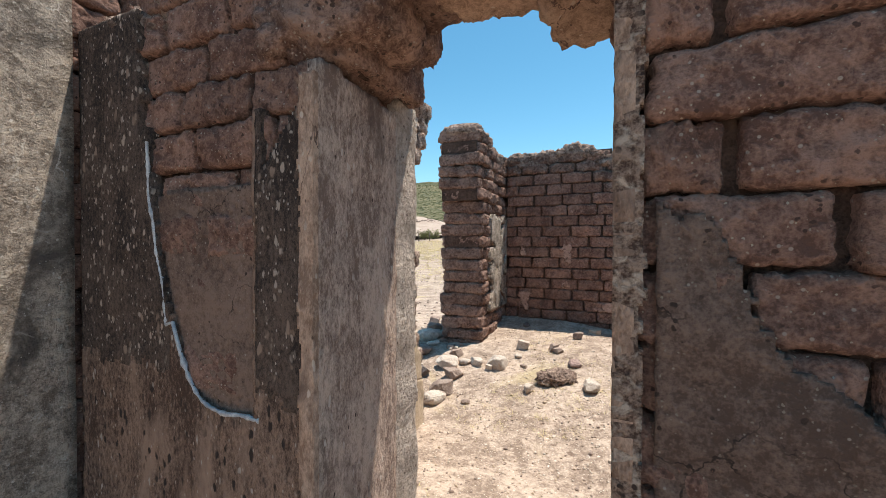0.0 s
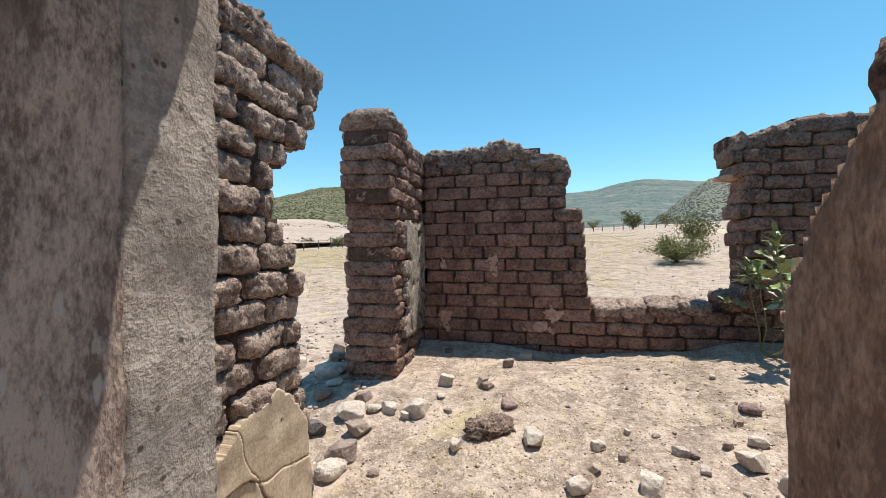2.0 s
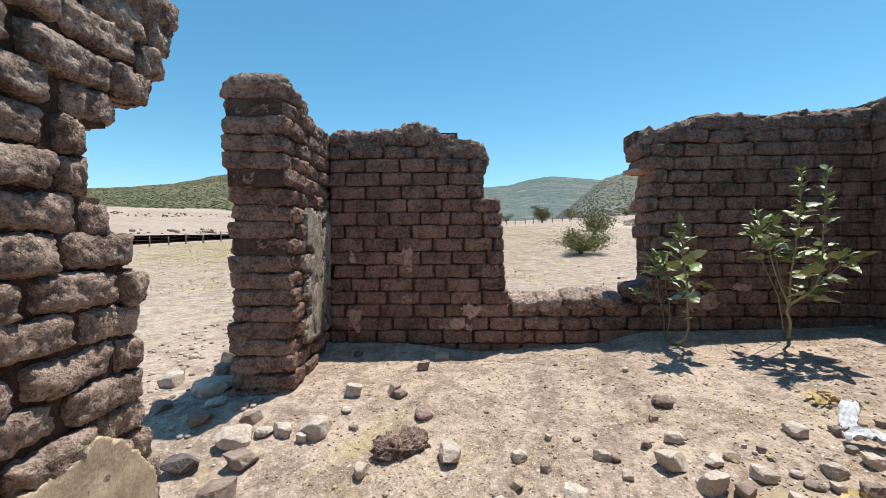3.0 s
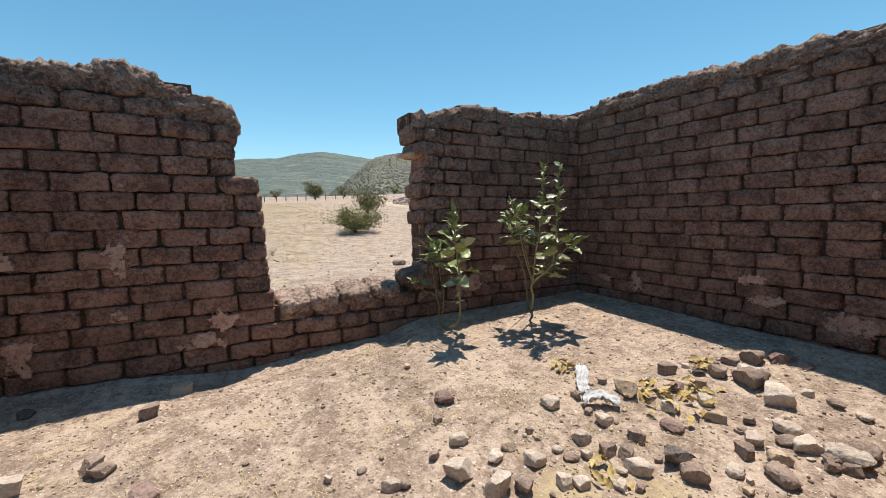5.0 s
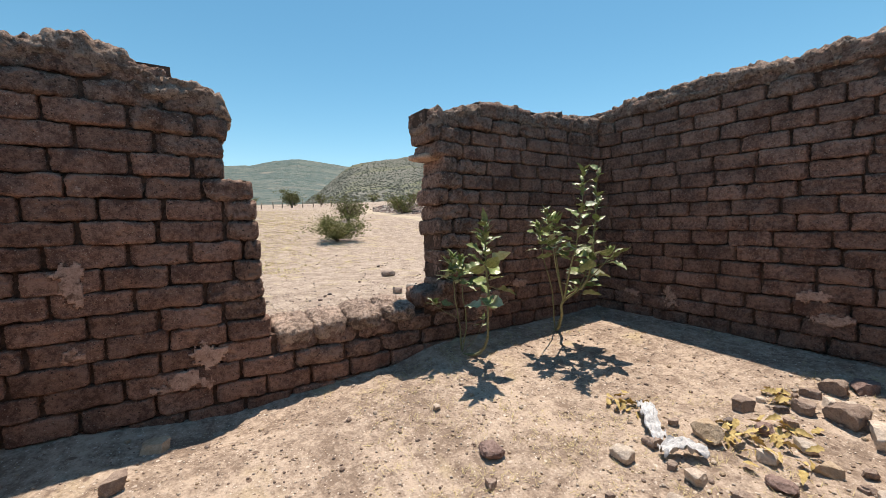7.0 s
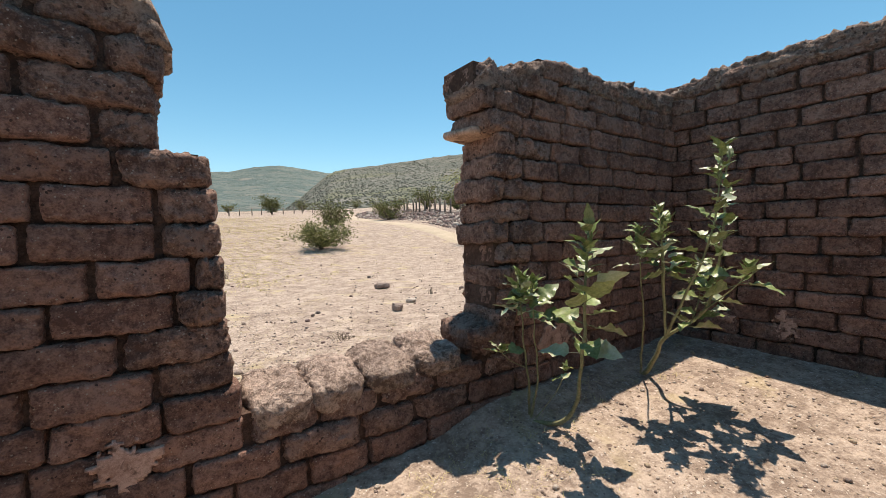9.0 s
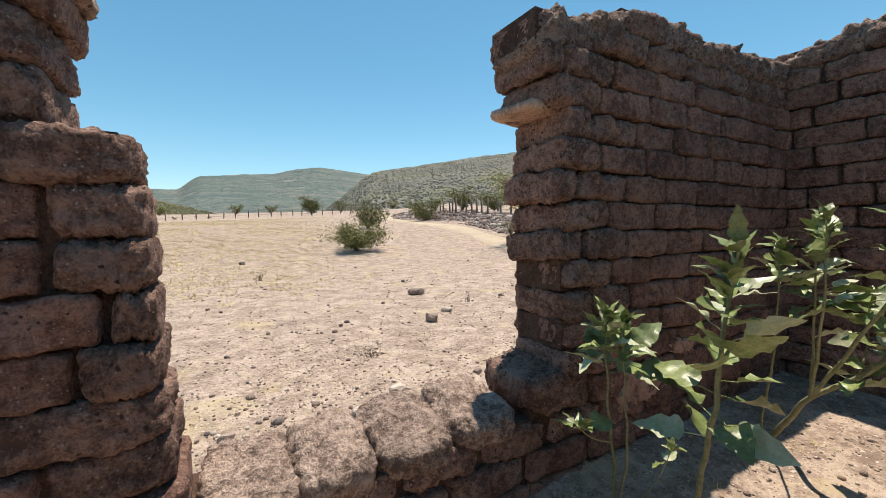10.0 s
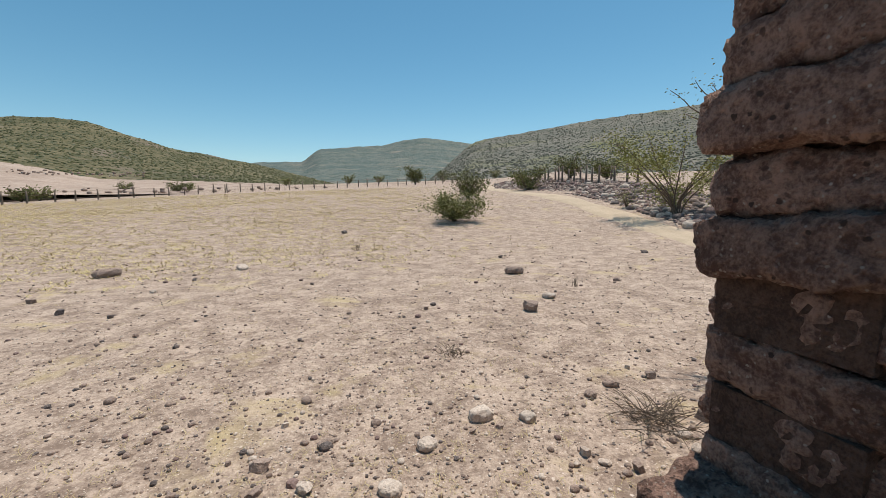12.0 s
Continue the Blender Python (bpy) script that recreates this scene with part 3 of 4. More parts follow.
# grey plaster on the long wall before the doorway, coarse lime strip behind it
plate("plaster", lambda u, z: z < 2.4, -3.0, 1.13, -0.6, 2.4, 0.05, 0.03, PLASTER_GREY, wall_f, FACE_C, "cracked grey plaster with pale scratches")
SHEET = [(2.42, 0.15), (2.63, 0.36), (2.85, 0.48), (3.14, 0.55), (3.25, 0.47), (3.42, 0.27), (3.46, -0.10)]


def sheet_piece(k):
    """Shards of one plaster sheet, parted by cracks."""
    def inside(u, z):
        if not 2.42 < u < 3.46 or z > interp(u, SHEET) + 0.03 * n3(u, z, 2, 9) + 0.018 * n3(u, z, 5, 24):
            return False
        across, along = u - 2.98 + 0.5 * (z - 0.1) + 0.05 * n3(u, z, 8, 5), z - 0.14 + 0.25 * (u - 3.0) + 0.05 * n3(u, z, 6, 5)
        return abs(across) > 0.007 and abs(along) > 0.006 and (across > 0) + 2 * (along > 0) == k
    return inside


for k in range(4):
    plate("plaster_sheet", sheet_piece(k), 2.40, 3.5, -0.4, 0.65, 0.0085, 0.030 + 0.006 * (k % 3), TILE, wall_c, FACE_C, "cracked tan plaster remnant", swell=0.006)
plate("plaster_sheet", lambda u, z: 5.45 + 0.15 * n3(z, 1, 5, 4) < u < 6.2 and z < 1.62 + 0.1 * n3(u, 5, 5, 6) and n3(u, z, 5, 7) < 0.28, 5.25, 6.2, 0.35, 1.75, 0.025, 0.03, PLASTER_GREY, pier, FACE_C, "peeling grey plaster remnant")

for cu, cz, ru, rz, s in ((-0.78, 1.13, 0.11, 0.20, 3), (-0.81, 0.66, 0.08, 0.08, 5), (-0.06, 0.53, 0.14, 0.12, 7), (-0.22, 0.36, 0.22, 0.10, 9), (-0.72, 1.70, 0.03, 0.03, 2), (2.55, 0.62, 0.30, 0.16, 12), (2.95, 0.78, 0.16, 0.10, 14), (-1.38, 0.42, 0.12, 0.20, 15), (-1.42, 1.15, 0.06, 0.10, 16)):
    plate("plaster_patch", blob_mask(cu, cz, ru * 0.62, rz * 0.62, s, 0.9), cu - 0.4, cu + 0.4, cz - 0.4, cz + 0.4, 0.012, 0.012, PATCH, wall_a, FACE_E, "flaking pinkish plaster remnant")
for cu, cz, ru, rz, s in ((0.92, 0.60, 0.10, 0.13, 21), (2.17, 0.78, 0.14, 0.07, 23), (2.25, 0.60, 0.20, 0.06, 25), (2.85, 0.50, 0.22, 0.12, 27), (3.3, 0.52, 0.20, 0.15, 29), (2.95, 1.55, 0.04, 0.04, 31), (0.45, 0.60, 0.10, 0.05, 33)):
    plate("plaster_patch", blob_mask(cu, cz, ru * 0.75, rz * 0.75, s, 0.8), cu - 0.4, cu + 0.4, cz - 0.4, cz + 0.4, 0.012, 0.012, PATCH, wall_b, FACE_E, "flaking pinkish plaster remnant")

# stub of a lintel board in the window jamb
v, f = lump(3, (0.26, 0.34, 0.05), 10, 0.008, (6, 5, 2))
child("lintel_stub", mesh_from("lintel_stub", v, f, REVEAL_TAN), wall_a, pose(1.93, 0.24, 2.115, 2, 4, 3), "broken end of lintel slab")
for x, y, z, w, d, h, s in ((-0.83, 0.17, 1.92, 0.48, 0.40, 0.18, 41), (-0.58, 0.19, 2.05, 0.30, 0.38, 0.15, 44), (-0.32, 0.19, 2.04, 0.34, 0.38, 0.16, 42), (-0.07, 0.21, 1.94, 0.24, 0.40, 0.18, 43)):
    v, f = lump(s, (w, d, h), 5, 0.05, (18, 18, 9))
    child("lintel_block", mesh_from("lintel_block", v, f, ADOBE_WORN if x < -0.5 else REVEAL_TAN), wall_e, pose(x, y, z, 3, -4, 2), "crumbling tan adobe lintel block")

# ---- stones ----
def stone_mesh(seed, mat, flat=0.48):
    rng = random.Random(seed)
    rounded = seed % 4 == 0
    v, f = lump(seed, (1.0, rng.uniform(0.62, 0.85), flat * rng.uniform(0.7, 1.1)), 2.6 if rounded else 6, 0.10 if rounded else 0.05, (16, 14, 10), 0.24)
    planes = [(Vector((rng.gauss(0, 1), rng.gauss(0, 1), rng.gauss(0, 0.7))).normalized(), rng.uniform(0.20, 0.36)) for _ in range(2 if rounded else 11)]
    for p in v:
        for nrm, d in planes:
            over = p.dot(nrm) - d
            if over > 0:
                p -= nrm * over
        p += Vector((n3(p.x, p.y, p.z + seed, 9), n3(p.x + 5, p.y, p.z + seed, 9), n3(p.x, p.y + 5, p.z + seed, 9))) * 0.022
    me = mesh_from("stone", v, f, mat)
    me.set_sharp_from_angle(angle=radians(34))
    return me


STONE_MESHES = [[stone_mesh(i + 12 * k, mat) for i in range(7)] for k, mat in enumerate(STONES)]
STONE_LABELS = ("pale angular stone lying on dry earth", "brown rounded stone lying on dry earth", "dark pitted stone lying on dry earth", "tan rounded stone lying on dry earth", "dark purplish brown stone lying on dry earth")


def stone(x, y, size, kind, rng, sink=0.2):
    me = rng.choice(STONE_MESHES[kind])
    size *= 0.95
    h = max(v.co.z for v in me.vertices) * size
    ob = new("stone", me)
    ob.matrix_basis = pose(x, y, ground_z(x, y) + h * (1 - 2 * sink), rng.uniform(-8, 8), rng.uniform(-8, 8), rng.uniform(0, 360)) @ Matrix.Scale(size, 4)
    return tagged(ob, STONE_LABELS[kind], "stone", "stones on the ground")


rng = random.Random(5)
PILE_NEAR = [(1.34, 4.71, 0.18, 4), (1.17, 4.51, 0.1, 1), (1.28, 5.25, 0.09, 0), (1.95, 4.26, 0.16, 0), (2.2, 4.2, 0.14, 1), (2.11, 3.92, 0.16, 0), (2.11, 4.04, 0.1, 1), (1.04, 4.05, 0.23, 0), (1.0, 4.23, 0.1, 1), (1.29, 4.03, 0.12, 0), (1.18, 3.84, 0.23, 0), (1.31, 3.79, 0.17, 1), (1.42, 4.08, 0.12, 3), (1.47, 3.9, 0.15, 0), (1.51, 3.68, 0.14, 0), (1.6, 3.62, 0.11, 0), (1.56, 4.15, 0.05, 0), (1.63, 4.1, 0.07, 1), (1.63, 4.03, 0.06, 1), (1.67, 3.89, 0.07, 0), (1.69, 3.8, 0.09, 1), (1.86, 3.87, 0.15, 0), (1.78, 3.77, 0.1, 0), (1.91, 3.72, 0.16, 1)]
PILE_MIDDLE = [(1.2, 4.26, 0.14, 0), (2.55, 4.06, 0.25, 3), (2.49, 4.23, 0.1, 1), (2.76, 4.02, 0.12, 2), (3.03, 4.05, 0.19, 1), (2.85, 3.87, 0.14, 4), (3.23, 4.02, 0.08, 0), (3.02, 3.78, 0.14, 1), (2.87, 3.67, 0.14, 0), (3.28, 3.79, 0.21, 1), (3.18, 3.88, 0.1, 2), (3.33, 3.59, 0.3, 1), (3.55, 3.81, 0.17, 1), (3.49, 3.71, 0.13, 0), (3.72, 3.75, 0.23, 1), (3.87, 3.62, 0.24, 4), (3.55, 3.62, 0.13, 0), (3.23, 3.38, 0.26, 0), (3.47, 3.29, 0.1, 0), (3.89, 3.48, 0.14, 1), (2.58, 3.76, 0.14, 0), (2.42, 3.63, 0.15, 4), (2.74, 3.52, 0.16, 3), (2.86, 3.39, 0.1, 1)]
PILE_FAR = [(2.73, 3.38, 0.09, 1), (1.97, 3.63, 0.15, 1), (2.15, 3.68, 0.16, 1), (1.93, 3.54, 0.16, 0), (2.17, 3.46, 0.22, 2), (2.13, 3.33, 0.19, 1), (1.75, 3.5, 0.09, 0), (1.82, 3.44, 0.09, 1), (2.53, 3.26, 0.17, 1), (2.67, 3.29, 0.17, 0), (2.49, 3.07, 0.17, 1), (2.62, 3.13, 0.15, 3), (2.82, 3.17, 0.12, 1), (2.95, 3.22, 0.16, 0), (2.86, 3.09, 0.17, 0), (2.92, 2.93, 0.21, 0), (2.83, 2.97, 0.13, 1), (2.76, 2.95, 0.11, 1), (3.43, 3.0, 0.11, 0), (3.46, 3.15, 0.11, 1), (3.04, 2.9, 0.19, 1), (2.35, 3.23, 0.11, 0), (2.83, 2.89, 0.12, 1), (2.26, 3.12, 0.08, 3)]
ROOM = [(-1.12, 5.06, 0.24, 0), (-1.12, 4.82, 0.11, 0), (-0.72, 5.01, 0.15, 1), (-1.28, 5.9, 0.12, 2), (-0.55, 5.57, 0.2, 1), (-0.36, 5.91, 0.2, 3), (-0.49, 4.72, 0.17, 4), (-0.29, 4.23, 0.22, 0), (-1.27, 4.57, 0.28, 0), (-1.37, 4.51, 0.14, 0), (-1.69, 4.59, 0.14, 0), (-1.72, 4.29, 0.25, 1), (-1.71, 4.0, 0.29, 1), (-1.73, 3.86, 0.24, 0), (-1.4, 3.87, 0.09, 1), (-0.86, 4.18, 0.15, 0), (0.11, 3.98, 0.12, 3), (0.31, 4.09, 0.13, 1), (0.16, 4.19, 0.13, 0), (0.75, 4.15, 0.11, 1), (0.77, 3.98, 0.09, 0), (0.42, 3.83, 0.23, 0), (0.01, 3.81, 0.18, 0), (0.39, 4.36, 0.08, 0)]
SHADE = [(-0.77, 5.07, 0.19, 1), (0.58, 4.34, 0.06, 1), (0.68, 4.16, 0.12, 0), (-0.72, 4.3, 0.14, 0), (-1.0, 4.6, 0.1, 1)]
GAP = [(-1.9, 4.5, .30, 0), (-2.1, 4.25, .28, 2), (-2.3, 4.75, .26, 1), (-2.5, 5.3, .35, 0), (-2.8, 5.0, .25, 1), (-2.7, 5.8, .30, 1), (-2.3, 5.0, .18, 0), (-1.85, 4.75, .22, 1), (-1.55, 4.6, .18, 0), (-3.1, 5.6, .3, 0), (-2.9, 6.3, .3, 1)]
FIELD = [(1.59, 8.31, 0.15, 0), (2.09, 8.54, 0.22, 0), (3.1, 8.62, 0.13, 1), (3.41, 8.75, 0.14, 1), (3.87, 8.78, 0.15, 1), (2.57, 7.93, 0.12, 0), (2.45, 7.84, 0.07, 0), (2.64, 7.82, 0.09, 0), (2.8, 7.71, 0.13, 1), (3.72, 8.05, 0.27, 1), (3.33, 7.76, 0.11, 0), (3.38, 7.92, 0.1, 0), (0.73, 8.16, 0.09, 4), (0.53, 8.38, 0.15, 1), (0.54, 8.15, 0.12, 1), (1.28, 7.94, 0.15, 0), (0.81, 8.07, 0.12, 0), (3.95, 11.27, 0.38, 1), (4.64, 11.93, 0.24, 0), (5.12, 14.31, 0.42, 1), (2.41, 8.45, 0.15, 0), (0.63, 8.85, 0.08, 0), (5.81, 16.67, 0.2, 2), (-1.84, 15.64, 0.15, 2)]
FIELD_FAR = [(-2.98, 13.16, 0.19, 2), (-3.89, 14.16, 0.19, 1), (-2.14, 12.72, 0.13, 2), (-1.39, 11.61, 0.1, 1), (-1.28, 9.71, 0.07, 2), (0.32, 8.48, 0.06, 1), (0.92, 8.51, 0.11, 1), (6.72, 12.82, 0.21, 1), (10.17, 15.87, 0.24, 2), (1.69, 24.03, 0.35, 2), (-2.23, 14.5, 0.13, 0), (-1.11, 16.9, 0.37, 0), (-3.91, 16.71, 0.52, 1), (1.94, 8.37, 0.07, 1), (2.16, 8.38, 0.07, 1), (3.81, 9.01, 0.09, 0), (2.42, 11.79, 0.12, 1), (0.88, 10.2, 0.07, 1)]
for group in (PILE_NEAR, PILE_MIDDLE, PILE_FAR, ROOM, SHADE, GAP, FIELD, FIELD_FAR):
    for x, y, s, k in group:
        stone(x, y, s * 1.02, k, rng)
for i in range(40):
    stone(rng.uniform(1.1, 3.9), rng.uniform(2.7, 4.1), rng.uniform(0.03, 0.075), rng.choice((0, 0, 1, 1, 3)), rng)

# a lump of broken mud brick
v, f = lump(77, (0.34, 0.26, 0.10), 3, 0.08, (20, 16, 10))
tagged(new("mud_clod", mesh_from("mud_clod", v, f, CAP)), "crumbled grey brown mud brick clod", "clod").matrix_basis = pose(-0.62, 4.38, ground_z(-0.62, 4.38) + 0.03, 6, -5, 20)


def scatter(name, count, place, sizes, mats, label, category, seed, cuts=(2, 2, 2)):
    """Uncountable small stones as one mesh of real pebbles."""
    r = random.Random(seed)
    shapes = [lump(i, (1, 0.8, 0.6), 2.6, 0.12, cuts, 0.25) for i in range(6)]
    verts, faces, slots = [], [], []
    for _ in range(count):
        x, y = place(r)
        s = r.uniform(*sizes) * (1.9 if r.random() < 0.06 else 1)
        v, f = r.choice(shapes)
        m = pose(x, y, ground_z(x, y) + s * 0.12, 0, 0, r.uniform(0, 360)) @ Matrix.Scale(s, 4)
        b = len(verts)
        verts += [m @ p for p in v]
        faces += [[b + i for i in q] for q in f]
        slots += [r.randrange(len(mats))] * len(f)
    me = mesh_from(name, verts, faces, mats[0])
    for mat in mats[1:]:
        me.materials.append(mat)
    me.polygons.foreach_set("material_index", slots)
    return tagged(new(name, me), label, category, kind="stuff")


def polar(az, dist):
    return 1.0 + dist * math.sin(radians(az)), 5.8 + dist * math.cos(radians(az))


def in_room(r):
    return r.uniform(-1.6, 4.3), r.uniform(1.7, 6.1)


def in_field(r):
    d = 1.2 + 26 * r.random() ** 1.6
    a = radians(r.uniform(-55, 62))
    return 0.8 + d * math.sin(a), 6.2 + d * math.cos(a)


scatter("pebbles", 6000, in_room, (0.006, 0.022), [STONES[0], STONES[1], STONES[3]], "scattered pebbles and gravel on bare earth", "gravel", 3)
scatter("pebbles", 9000, in_field, (0.010, 0.034), [STONES[0], STONES[1], STONES[1], STONES[2]], "scattered small stones over dry field", "gravel", 4)
scatter("grit", 9000, in_room, (0.004, 0.011), [STONES[0], STONES[1], STONES[3]], "fine grit over bare earth", "gravel", 23, (1, 1, 1))
scatter("grit", 16000, lambda r: polar(r.uniform(-58, 58), 1.3 + 15 * r.random() ** 1.3), (0.006, 0.020), [STONES[0], STONES[1], STONES[0], STONES[2]], "fine grit over dry field", "gravel", 24, (1, 1, 1))
scatter("pebbles", 2600, lambda r: polar(r.uniform(-50, 50), 2.5 + 42 * r.random()), (0.018, 0.058), [STONES[1], STONES[4], STONES[2], STONES[1]], "scattered dark stones over dry field", "gravel", 14)
scatter("pebbles", 500, lambda r: (r.uniform(-4.5, -1.9), r.uniform(3.4, 9)), (0.02, 0.07), [STONES[0], STONES[1]], "scattered small stones beside ruin", "gravel", 6)


def rubble_place(r):
    az = r.uniform(23, 56)
    d = interp(az, [(23, 48), (30, 37), (38, 27), (47, 20), (56, 16.5)])
    return polar(az, d + r.uniform(-0.5, 7.0) * (d / 26))


scatter("rubble", 6500, rubble_place, (0.12, 0.34), [STONES[0], STONES[1], STONES[2], STONES[4]], "strip of loose grey rubble stones beside track", "rubble", 8, (3, 3, 2))

# straw tufts on the ground
r = random.Random(9)
verts, faces = [], []
for _ in range(5200):
    if r.random() < 0.5:
        cx, cy = in_room(r)
        if n3(cx, cy, 2, 0.9) < 0.0:
            continue
    else:
        cx, cy = in_field(r)
    g = ground_z(cx, cy)
    for _ in range(7):
        a, l = r.uniform(0, 6.28), r.uniform(0.02, 0.06)
        p = Vector((cx + r.uniform(-0.05, 0.05), cy + r.uniform(-0.05, 0.05), g + 0.002))
        q = p + Vector((math.cos(a) * l, math.sin(a) * l, r.uniform(0.004, 0.03)))
        s = Vector((-math.sin(a), math.cos(a), 0)) * 0.0016
        b = len(verts)
        verts += [p - s, p + s, q + s * 0.3, q - s * 0.3]
        faces.append((b, b + 1, b + 2, b + 3))
for _ in range(38000):
    d = 9 + 55 * r.random() ** 1.2
    cx, cy = polar(r.uniform(-48, 16 - 0.12 * d) + r.gauss(0, 6), d)
    if r.random() > smooth(-0.75, 0.75, n3(cx, cy, 4, 0.09) + 0.5 * n3(cx, cy, 7, 0.35) + 0.016 * (d - 22)) * smooth(9, 20, d):
        continue
    g = ground_z(cx, cy)
    for _ in range(6):
        a, l = r.uniform(0, 6.28), r.uniform(0.05, 0.12)
        p = Vector((cx + r.uniform(-0.14, 0.14), cy + r.uniform(-0.14, 0.14), g + 0.002))
        q = p + Vector((math.cos(a) * l, math.sin(a) * l, r.uniform(0.02, 0.06)))
        s = Vector((-math.sin(a), math.cos(a), 0)) * 0.014
        b = len(verts)
        verts += [p - s, p + s, q + s * 0.3, q - s * 0.3]
        faces.append((b, b + 1, b + 2, b + 3))
tagged(new("dry_grass", mesh_from("dry_grass", verts, faces, STRAW)), "short trampled straw on bare earth", "grass", kind="stuff")


# ---- plants in the corner ----
def leaf_mesh(seed, mat, length=0.1, width=0.045, stalk=0.0, lobes=0.16):
    """A folded, drooping leaf with a wavy, lobed edge, on a thin stalk."""
    r = random.Random(seed)
    verts, faces = [], []
    n = 12
    curl, fold, twist = r.uniform(0.15, 0.9), r.uniform(0.2, 0.55), r.uniform(-0.5, 0.5)
    if stalk:
        for i in range(4):
            t = i / 3
            for dy, dz in ((-0.0018, 0), (0, 0.0022), (0.0018, 0)):
                verts.append((stalk * t * 1.04, dy, dz - 0.2 * stalk * t * t))
        for i in range(3):
            k = i * 3
            faces += [(k, k + 1, k + 4, k + 3), (k + 1, k + 2, k + 5, k + 4), (k + 2, k, k + 3, k + 5)]
    k0, drop = len(verts), -0.2 * stalk
    for i in range(n + 1):
        t = i / n
        body = math.sin(math.pi * min(1, t ** 0.62 * 0.985 + 0.012)) ** 0.85
        left = width * 0.5 * body * (1 + lobes * math.sin(t * 19 + seed) + 0.6 * lobes * math.sin(t * 41 + seed))
        right = width * 0.5 * body * (1 + lobes * math.sin(t * 18 + seed * 2.3) + 0.6 * lobes * math.sin(t * 37 + seed))
        x, z = stalk + length * t, drop - curl * length * 0.5 * t * t
        ripple = 0.09 * width * math.sin(t * 16 + seed)
        for w, side in ((left, -1), (left * 0.5, -1), (0, 0), (right * 0.5, 1), (right, 1)):
            verts.append((x - 0.12 * w, side * w, z + fold * w * (0.6 + 6 * w) + twist * side * w * t + ripple * abs(side) * w / (width * 0.5)))
    for i in range(n):
        for j in range(4):
            k = k0 + i * 5 + j
            faces.append((k, k + 1, k + 6, k + 5))
    return mesh_from("leaf", verts, faces, mat)


LEAVES = [leaf_mesh(i, LEAF, 0.125, 0.080, 0.050, 0.10) for i in range(5)] + [leaf_mesh(9 + i, LEAF_PALE, 0.115, 0.066, 0.045, 0.10) for i in range(3)]
BUDS = [leaf_mesh(20 + i, LEAF, 0.095, 0.042, 0.006, 0.12) for i in range(3)]


def corner_plant(base, stems, label, seed):
    """Stems: (points from the base, radius, leaf count, start of the leaves, leaf scale)."""
    r = random.Random(seed)
    thing = empty("plant", pose(*base), label, "plant", "tall weeds in the corner")
    for points, radius, count, start, scale in stems:
        path = bend(points, 12, 0.014, seed)
        verts, faces = [], []
        tube(verts, faces, path, [radius * (1 - 0.72 * i / len(path)) for i in range(len(path))], 7)
        stem = child("stem", mesh_from("stem", verts, faces, STEM), thing)
        for k in range(count):
            t = start + (1 - start) * (k + r.random() * 0.7) / count
            p = path[min(len(path) - 1, int(t * len(path)))]
            near_tip = (t - start) / (1 - start)
            s = scale * (1.25 - 0.55 * near_tip) * r.uniform(0.7, 1.25)
            a = k * 137.5 + r.uniform(-40, 40)
            tilt = -12 - 50 * near_tip ** 1.3 + r.uniform(-28, 28)
            me = r.choice(LEAVES)
            if near_tip > 0.72:
                me, tilt, s = r.choice(BUDS), r.uniform(-85, -35), scale * r.uniform(0.7, 1.1)
            m = pose(p.x, p.y, p.z, r.uniform(-50, 50), tilt, a) @ Matrix.Scale(s, 4)
            child("leaf", me, stem, m)
        for k in range(14 if count > 12 else 4):
            p = path[-1 - int(r.random() ** 1.4 * 0.22 * len(path))]
            m = pose(p.x, p.y, p.z, r.uniform(-40, 40), r.uniform(-80, -30), k * 137.5) @ Matrix.Scale(scale * r.uniform(0.55, 1.0), 4)
            child("leaf", r.choice(BUDS), stem, m)
    return thing


corner_plant((1.98, 5.93, ground_z(1.98, 5.93) - 0.02),
             [([(0.02, 0.03, 0), (-0.02, 0.0, 0.30), (-0.09, -0.02, 0.62), (-0.13, -0.05, 0.93)], 0.009, 17, 0.72, 1.0),
              ([(0.0, 0.0, 0), (0.04, -0.03, 0.32), (-0.02, -0.05, 0.60), (-0.06, -0.08, 0.88)], 0.008, 13, 0.74, 1.0),
              ([(-0.01, -0.03, 0), (0.05, -0.20, 0.05), (0.07, -0.30, 0.22), (0.0, -0.40, 0.66), (-0.07, -0.46, 0.95), (-0.12, -0.52, 1.22)], 0.016, 26, 0.50, 1.25),
              ([(0.0, -0.02, 0), (0.08, -0.12, 0.18), (0.14, -0.18, 0.36)], 0.004, 4, 0.75, 0.6),
              ([(-0.02, 0.0, 0.34), (-0.22, -0.06, 0.44), (-0.38, -0.12, 0.56)], 0.004, 7, 0.75, 0.75)],
             "leafy green weed with bare crooked stems", 3)
